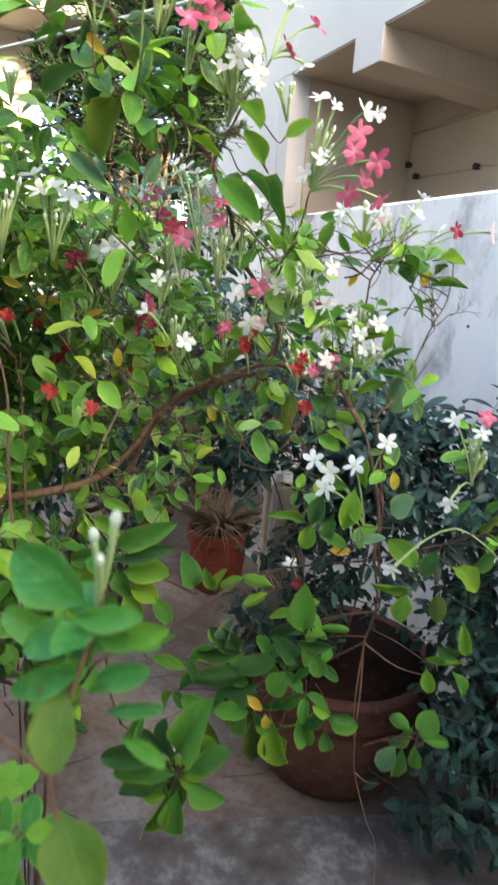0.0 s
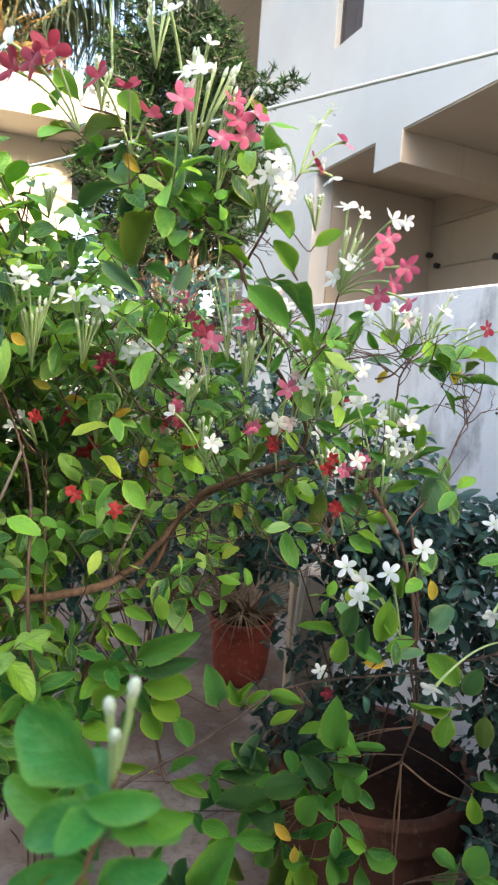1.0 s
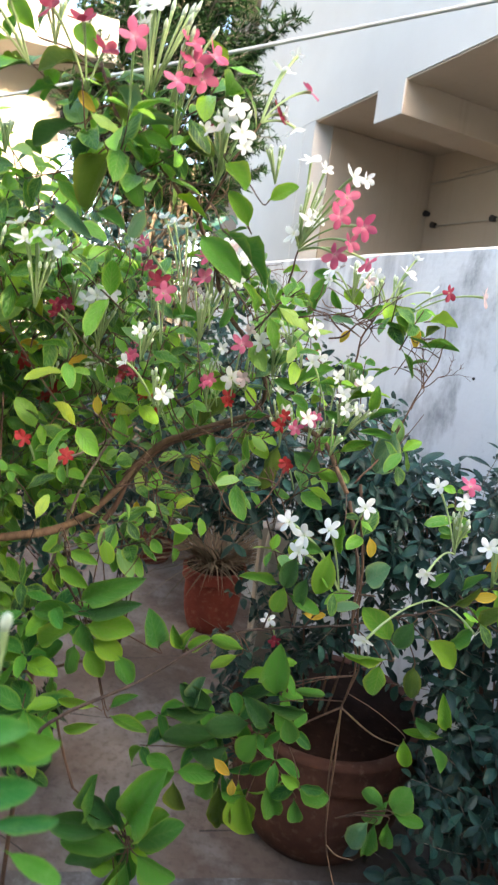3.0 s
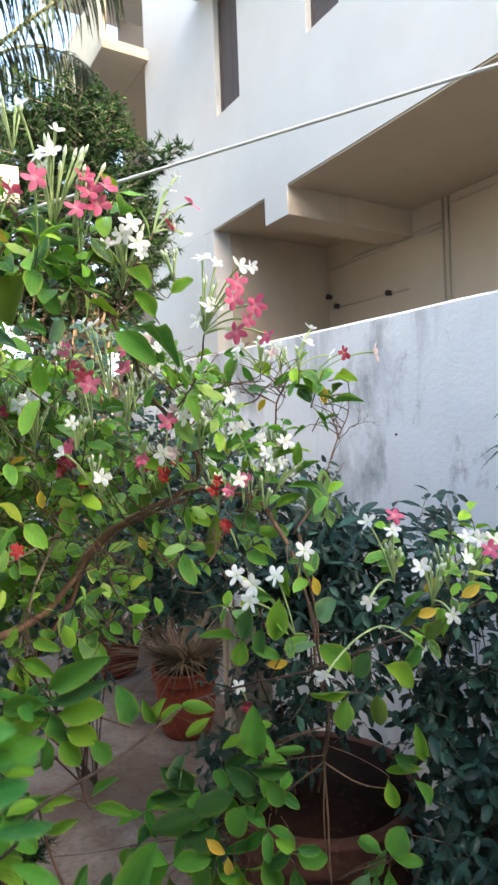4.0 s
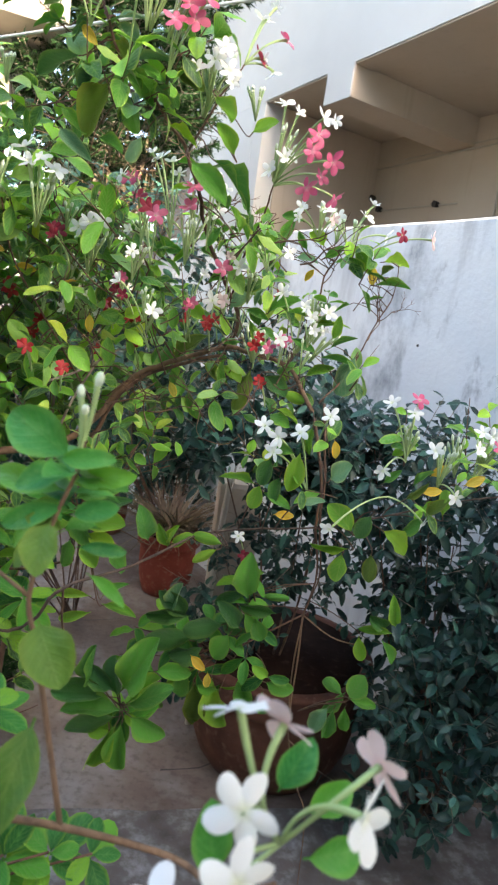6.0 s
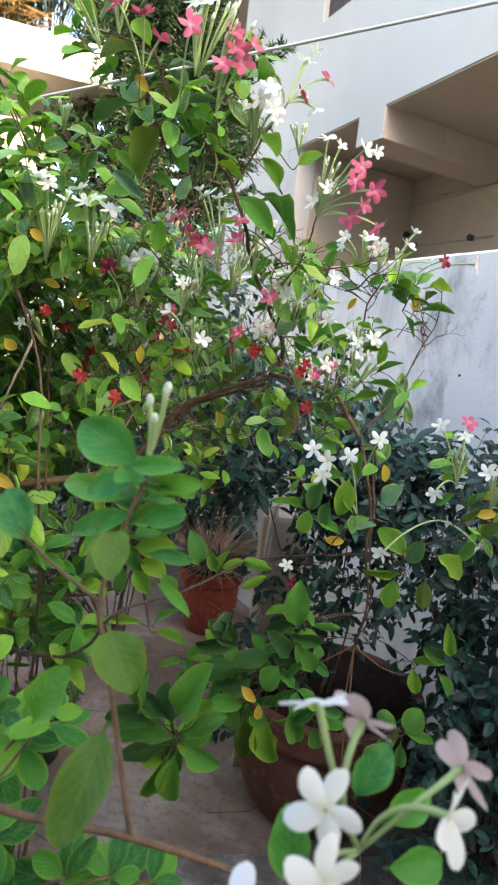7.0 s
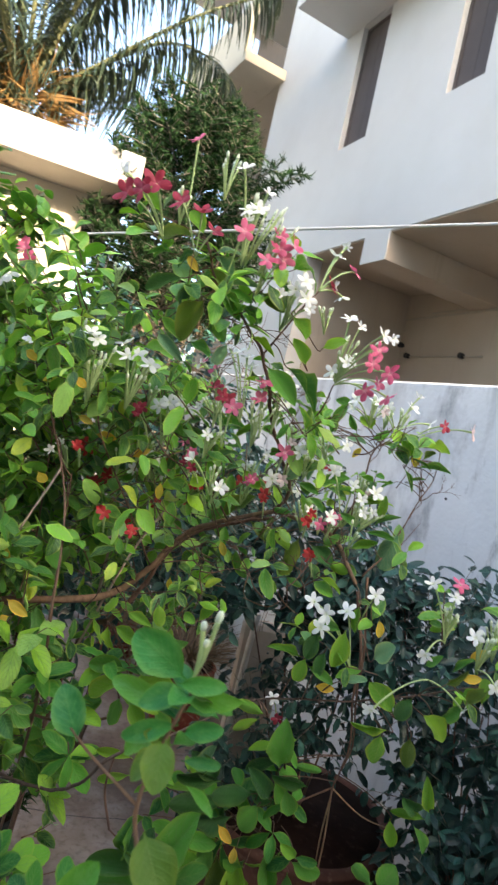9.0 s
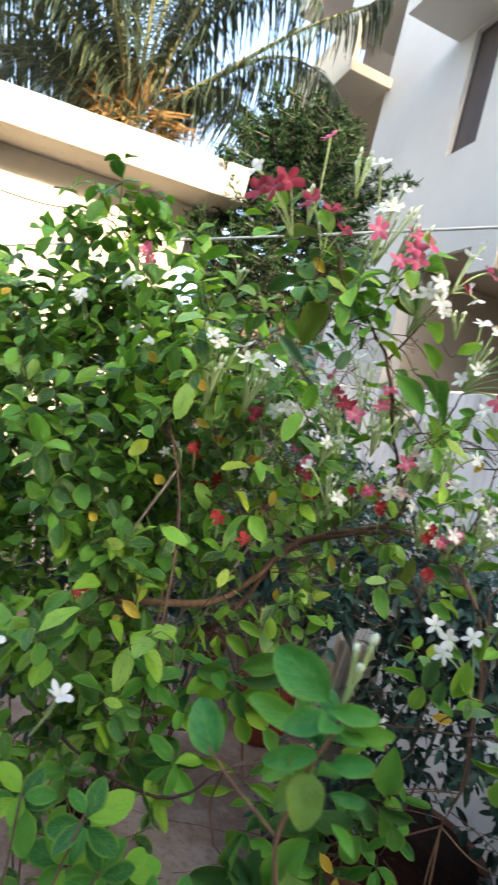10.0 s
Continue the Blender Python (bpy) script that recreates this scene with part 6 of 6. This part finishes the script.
# ---- dark glossy shrubs ----
SHRUB_BLADES = [blade(0.056, 0.0118, OVAL, 0.3, 0.25, 0.08, 8, 1), blade(0.050, 0.0125, OVAL, 0.4, 0.3, 0.10, 8, 2), blade(0.062, 0.0120, OVAL, 0.25, 0.4, 0.10, 8, 3)]


def dark_shrub(label, at, volumes, seed, singles=300, limbs=3, thin=1.0):
    s = thing("dark_shrub", label, "shrub", "dark shrubs", None)
    r = random.Random(seed)
    lv, tw = Leaves(SHRUB_BLADES, seed), Rods()
    for centre, radii, count, size in volumes:
        fill(lv, tw, r, centre, radii, int(count * thin), size, pairs=(3, 5), length=0.12, shell=0.2)
        for _ in range(limbs):
            c = Vector(centre) + Vector((r.uniform(-0.5, 0.5) * radii[0], r.uniform(-0.5, 0.5) * radii[1], radii[2] * 0.5))
            base = Vector(at) + Vector((r.uniform(-0.05, 0.05), r.uniform(-0.05, 0.05), 0))
            limb = Rods()
            limb.add(smooth_line([base, (base + c) / 2 + Vector((r.uniform(-0.04, 0.04), r.uniform(-0.04, 0.04), 0)), c], 4), 0.005, 0.002, 6)
            limb.done("branch", red_bark, s)
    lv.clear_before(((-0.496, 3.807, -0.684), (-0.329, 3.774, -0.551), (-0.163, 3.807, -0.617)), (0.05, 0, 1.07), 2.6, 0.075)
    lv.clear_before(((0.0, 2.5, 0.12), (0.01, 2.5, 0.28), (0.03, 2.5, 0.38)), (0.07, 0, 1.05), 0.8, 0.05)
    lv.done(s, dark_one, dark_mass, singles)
    tagged(tw.done("twig_mass", grey_bark, s), kind="stuff")


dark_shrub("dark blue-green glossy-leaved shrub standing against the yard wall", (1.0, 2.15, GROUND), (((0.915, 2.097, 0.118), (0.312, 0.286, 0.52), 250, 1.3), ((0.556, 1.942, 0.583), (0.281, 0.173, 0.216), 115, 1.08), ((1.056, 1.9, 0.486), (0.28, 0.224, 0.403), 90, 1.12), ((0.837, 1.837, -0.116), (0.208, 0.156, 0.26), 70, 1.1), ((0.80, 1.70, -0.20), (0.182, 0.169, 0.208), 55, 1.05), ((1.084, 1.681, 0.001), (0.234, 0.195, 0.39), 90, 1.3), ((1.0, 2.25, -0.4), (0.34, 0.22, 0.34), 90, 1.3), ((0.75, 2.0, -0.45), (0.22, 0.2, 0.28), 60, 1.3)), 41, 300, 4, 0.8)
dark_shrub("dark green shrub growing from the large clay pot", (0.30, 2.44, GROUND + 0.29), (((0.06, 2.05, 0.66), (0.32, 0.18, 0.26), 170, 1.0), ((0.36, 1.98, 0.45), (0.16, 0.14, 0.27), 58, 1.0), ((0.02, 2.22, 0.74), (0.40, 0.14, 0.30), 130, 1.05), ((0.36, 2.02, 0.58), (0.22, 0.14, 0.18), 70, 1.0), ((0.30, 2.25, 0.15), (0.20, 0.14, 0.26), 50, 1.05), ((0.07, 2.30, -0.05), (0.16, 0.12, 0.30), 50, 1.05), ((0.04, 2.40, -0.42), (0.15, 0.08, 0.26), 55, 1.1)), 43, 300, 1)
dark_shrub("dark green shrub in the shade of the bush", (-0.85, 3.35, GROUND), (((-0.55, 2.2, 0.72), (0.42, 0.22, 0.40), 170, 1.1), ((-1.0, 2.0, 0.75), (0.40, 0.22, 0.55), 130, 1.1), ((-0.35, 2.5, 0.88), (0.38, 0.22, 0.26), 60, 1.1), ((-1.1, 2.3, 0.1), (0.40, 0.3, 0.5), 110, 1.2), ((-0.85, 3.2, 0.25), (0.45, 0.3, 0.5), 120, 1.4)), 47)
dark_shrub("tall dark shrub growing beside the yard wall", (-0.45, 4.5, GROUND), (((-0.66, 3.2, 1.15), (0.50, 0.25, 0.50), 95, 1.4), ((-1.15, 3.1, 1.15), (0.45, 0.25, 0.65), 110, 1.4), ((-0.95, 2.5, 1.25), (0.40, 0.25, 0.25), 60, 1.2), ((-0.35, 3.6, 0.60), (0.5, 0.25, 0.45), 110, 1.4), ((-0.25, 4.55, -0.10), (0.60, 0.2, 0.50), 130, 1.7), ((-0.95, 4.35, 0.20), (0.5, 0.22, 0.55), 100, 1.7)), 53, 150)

# a small needle-leaved plant in a black nursery bag beside the bush
bag = thing("nursery_bag", "small black plastic nursery bag of soil on the concrete", "plant bag", at=pose(-0.887, 2.351, GROUND))
v, f = lathe([(0.067, 0.0), (0.097, 0.010), (0.106, 0.083), (0.100, 0.166), (0.110, 0.208), (0.101, 0.216), (0.093, 0.191)], 28, 0.05, 5)
raw("body", v, f, black_plastic, bag)
bm = bmesh.new()
bmesh.ops.create_circle(bm, cap_ends=True, segments=24, radius=0.093, matrix=Matrix.Translation((0, 0, 0.190)))
part("soil", bm, soil, bag, "dark potting soil")
tuft = thing("needle_tuft", "small dark needle-leaved plant in a nursery bag", "pot plant")
r = random.Random(23)
spikes, stalks = Leaves([blade(0.056, 0.0027, STRAP, 0.3, 0.3, 0.0, 3, 1)], 7), Rods()
for _ in range(26):
    w, ln = r.uniform(0, math.tau), r.uniform(0.083, 0.20)
    p = Vector((-0.887, 2.351, GROUND + 0.187))
    e = p + Vector((math.cos(w) * r.uniform(0.03, 0.166) + 0.05, math.sin(w) * r.uniform(0.03, 0.15) - 0.05, ln))
    stalks.add(smooth_line([p, (p + e) / 2 + Vector((0, 0, 0.015)), e], 4), 0.0016, 0.0008, 4)
    for q in range(44):
        t = 0.25 + 0.75 * q / 43
        spikes.add(p.lerp(e, t) + Vector((0, 0, 0.06 * t * (1 - t))), (e - p).normalized() + unit(r) * 0.9, unit(r), r.uniform(0.6, 1.1))
spikes.done(tuft, needle_mass, needle_mass, 0, mass="needle_mass")
tagged(stalks.done("twig_mass", grey_bark, tuft), kind="stuff")

# strap leaves in the small pots
for at, count, seed in (((-0.376, 3.88, GROUND + 0.39), 300, 3), ((-1.045, 4.839, -0.51), 130, 4)):
    plant = thing("strap_plant", "half-dry drooping strap-leaved plant in a terracotta pot", "pot plant", "strap plants")
    r = random.Random(seed)
    verts, faces, uvs = [], [], []
    for _ in range(count):
        w, ln = r.uniform(0, math.tau), r.uniform(0.24, 0.46)
        v, f, u = blade(ln, r.uniform(0.004, 0.008), STRAP, 0.3, r.uniform(0.8, 2.3), 0.0, 10, r.randrange(99))
        w2 = w + r.uniform(-1.3, 1.3)
        m = turned(Vector(at) + Vector((math.cos(w), math.sin(w), 0)) * r.uniform(0.01, 0.10), (math.cos(w2), math.sin(w2), r.uniform(2.0, 7.0)), (-math.cos(w2), -math.sin(w2), 0.6))
        o = len(verts)
        verts += [m @ Vector(p) for p in v]
        faces += [tuple(o + k for k in q) for q in f]
        uvs += u
    tagged(raw("strap_leaves", verts, faces, grass_mass, plant, uvs=uvs), kind="stuff")

# ---- conifer by the cream house ----
conifer = thing("conifer", "dark green bushy conifer with needled drooping branches", "tree")
base = Vector((-1.42, 5.45, -0.05))
v, f = tube_data([base + Vector((0, 0, GROUND + 0.05)), base + Vector((0.02, 0, 1.5)), base + Vector((0, 0, 3.0)), base + Vector((0.02, 0, 4.0))], (0.09, 0.075, 0.045, 0.01), 10)
raw("trunk", v, f, grey_bark, conifer)
r = random.Random(61)
needles, limbs = Leaves([blade(0.06, 0.0055, STRAP, 0.3, -0.3, 0, 3, 1)], 5), Rods()
for k in range(110):
    z = 1.95 + 1.95 * k / 109
    ln = (0.55 + 0.4 * (z - 1.95) / 0.6 if z < 2.55 else 0.95 if z < 3.2 else 0.30 + 0.65 * (4.1 - z) / 0.9) * r.uniform(0.66, 1.02)
    w = k * 2.4 + r.uniform(-0.3, 0.3)
    if k == 68:
        w, ln = math.atan2(-0.75, 1.09), 1.25
    out = Vector((math.cos(w), math.sin(w), 0))
    pts = smooth_line([base + Vector((0, 0, z)), base + Vector((0, 0, z - 0.05)) + out * ln * 0.55, base + Vector((0, 0, z + 0.12)) + out * ln], 7)
    limb = Rods()
    limb.add(pts, 0.014, 0.004, 5)
    limb.done("limb", grey_bark, conifer)
    side = Vector((-out.y, out.x, 0))
    for i in range(3, len(pts)):
        for s in (-1, 1):
            twig_end = pts[i] + (side * s * 0.7 + out * 0.6 + Vector((0, 0, r.uniform(-0.05, 0.35)))) * (0.20 if k != 68 else 0.09) * r.uniform(0.6, 1.2)
            limbs.add([pts[i], twig_end], 0.004, 0.002, 4)
            for q in range(24):
                p = pts[i].lerp(twig_end, q / 23)
                needles.add(p, (twig_end - pts[i]).normalized() + unit(r) * 0.9, unit(r), r.uniform(0.7, 1.3))
skirt = Leaves([blade(0.42, 0.010, STRAP, 0.2, 0.25, 0, 4, 1), blade(0.30, 0.008, STRAP, 0.2, 0.4, 0, 4, 2)], 3)
for _ in range(1100):
    w, z = r.uniform(0, math.tau), r.uniform(0.7, 2.5)
    out = Vector((math.cos(w), math.sin(w), 0))
    skirt.add(base + Vector((0, 0, z)) + out * r.uniform(0.08, 0.46), out * 0.22 + Vector((0, 0, -1)) + unit(r) * 0.22, out, r.uniform(0.6, 1.3))
skirt.done(conifer, dead_mass, dead_mass, 0, mass="dead_frond_mass")
needles.done(conifer, needle_mass, needle_mass, 0, mass="needle_mass")
tagged(limbs.done("twig_mass", grey_bark, conifer), kind="stuff")

# ---- coconut palm behind the cream house ----
palm = thing("coconut_palm", "coconut palm with long arching fronds and dry fibre at the crown", "tree")
crown = Vector((-3.9, 6.85, 4.35))
v, f = tube_data(smooth_line([(-4.1, 7.0, GROUND), (-4.0, 6.95, 2.2), crown], 6), [0.16 - 0.004 * i for i in range(13)], 12)
raw("trunk", v, f, grey_bark, palm)
r = random.Random(71)
FRONDS = [(-0.5, -0.5, 2.7), (-1.6, -0.6, 2.2), (-2.8, 0.1, 1.3), (0.4, 0.4, 2.9), (1.3, 0.3, 2.5), (0.75, 0.0, 2.5), (2.3, 0.4, 2.05), (-1.0, -0.3, 2.3), (-2.1, -0.3, 1.6), (-2.6, -0.2, 0.5), (0.2, -0.9, 2.6), (-0.4, 0.9, 2.6), (1.7, 0.9, 1.5), (-1.4, -1.2, 1.2), (-1.8, 1.2, 1.4), (0.6, 2.0, 1.5), (-0.4, -1.6, 1.6), (1.3, -0.6, 2.2), (-2.4, 0.6, 1.1)]
for k, end in enumerate(FRONDS):
    end = Vector(end) * r.uniform(0.95, 1.1)
    out = Vector((end.x, end.y, 0)).normalized()
    sag = 0.15 if end.x > 2 else 1.0
    pts = smooth_line([crown, crown + end * 0.35 + Vector((0, 0, 0.22 * sag)), crown + end * 0.72 + Vector((0, 0, 0.28 * sag)), crown + end + out * 0.15 - Vector((0, 0, 0.15 * sag)), crown + end * 1.1 + out * 0.45 * sag - Vector((0, 0, 0.75 * sag))], 9)
    shafts = Rods()
    shafts.add(pts, 0.035, 0.006, 6)
    frond = shafts.done("frond", frond_rib, palm)
    long = 0.6 if end.x > 2 else 1.0
    lv = Leaves([blade(0.85 * long, 0.016, STRAP, 0.35, 0.5, 0.0, 5, 1), blade(0.72 * long, 0.015, STRAP, 0.35, 0.8, 0.0, 5, 2)], k)
    for i in range(4, len(pts)):
        d = (pts[i] - pts[i - 1]).normalized()
        side = d.cross(Vector((0, 0, 1)))
        side = side.normalized() if side.length > 0.1 else Vector((1, 0, 0))
        for half in (0.0, 0.33, 0.66):
            p = pts[i - 1].lerp(pts[i], half + r.uniform(0, 0.2))
            for s in (-1, 1):
                lv.add(p, side * s + d * 0.5 + Vector((0, 0, r.uniform(-0.9, -0.25))), Vector((0, 0, 1)) + d * 0.3, r.uniform(0.75, 1.1) * (1.0 if i < len(pts) - 7 else 0.6))
    lv.done(frond, frond_mass, frond_mass, 0, mass="leaflet_mass")
fibre = Leaves([blade(0.5, 0.013, STRAP, 0.2, 0.5, 0, 4, 1), blade(0.36, 0.010, STRAP, 0.2, 0.7, 0, 4, 2)], 3)
for _ in range(460):
    u = unit(r)
    fibre.add(crown + Vector((u.x * 0.3, u.y * 0.3, u.z * 0.25)), u + Vector((0, 0, r.uniform(-0.9, 0.3))), unit(r), r.uniform(0.6, 1.4))
fibre.done(palm, straw_mass, straw_mass, 0, mass="dry_fibre")

# ---- young feather palm against the yard wall ----
areca = thing("feather_palm", "young dark green feather palm beside the yard wall", "palm plant")
r = random.Random(91)
foot = Vector((1.22, 1.93, GROUND))
RISE = -0.05 - GROUND
for k, end in enumerate(((-0.22, -0.15, 1.12), (0.05, -0.25, 1.0), (0.3, 0.0, 1.1), (-0.1, 0.1, 1.25), (-0.25, -0.12, 0.80))):
    pts = smooth_line([foot, foot + Vector((end[0] * 0.3, end[1] * 0.3, end[2] * 0.6 + RISE)), foot + Vector((end[0], end[1], end[2] + RISE)), foot + Vector((end[0] * 1.7, end[1] * 1.7, end[2] * 0.98 + RISE))], 8)
    rods = Rods()
    rods.add(pts, 0.006, 0.002, 6)
    frond = rods.done("frond", green_stem, areca)
    lv = Leaves([blade(0.16, 0.009, LANCE, 0.3, 0.35, 0.0, 5, 1)], k)
    for i in range(10, len(pts)):
        d = (pts[i] - pts[i - 1]).normalized()
        side = d.cross(Vector((0, 0, 1))).normalized()
        for sgn in (-1, 1):
            lv.add(pts[i], side * sgn + d * 0.7 + Vector((0, 0, r.uniform(-0.3, 0.1))), (0, -0.3, 1), r.uniform(0.7, 1.1))
    lv.done(frond, dark_one, dark_mass, 40, name="leaflet", mass="leaflet_mass")

# ---- cable on the cream house ----
v, f = tube_data(smooth_line([(-3.6, 3.95, 2.42), (-2.95, 4.05, 2.36), (-2.607, 4.2, 2.40), (-2.35, 4.36, 2.33), (-2.05, 4.62, 1.9)], 6), [0.006] * 25, 6)
tagged(raw("cable", v, f, dark_hole), "dark cable hanging along the cream wall", "cable")

# ---- the plan brought to metres ----
for ob in list(scene.objects):
    if ob.parent is None and ob.type in ("MESH", "EMPTY"):
        ob.matrix_world = Matrix.Scale(UNIT, 4) @ ob.matrix_world
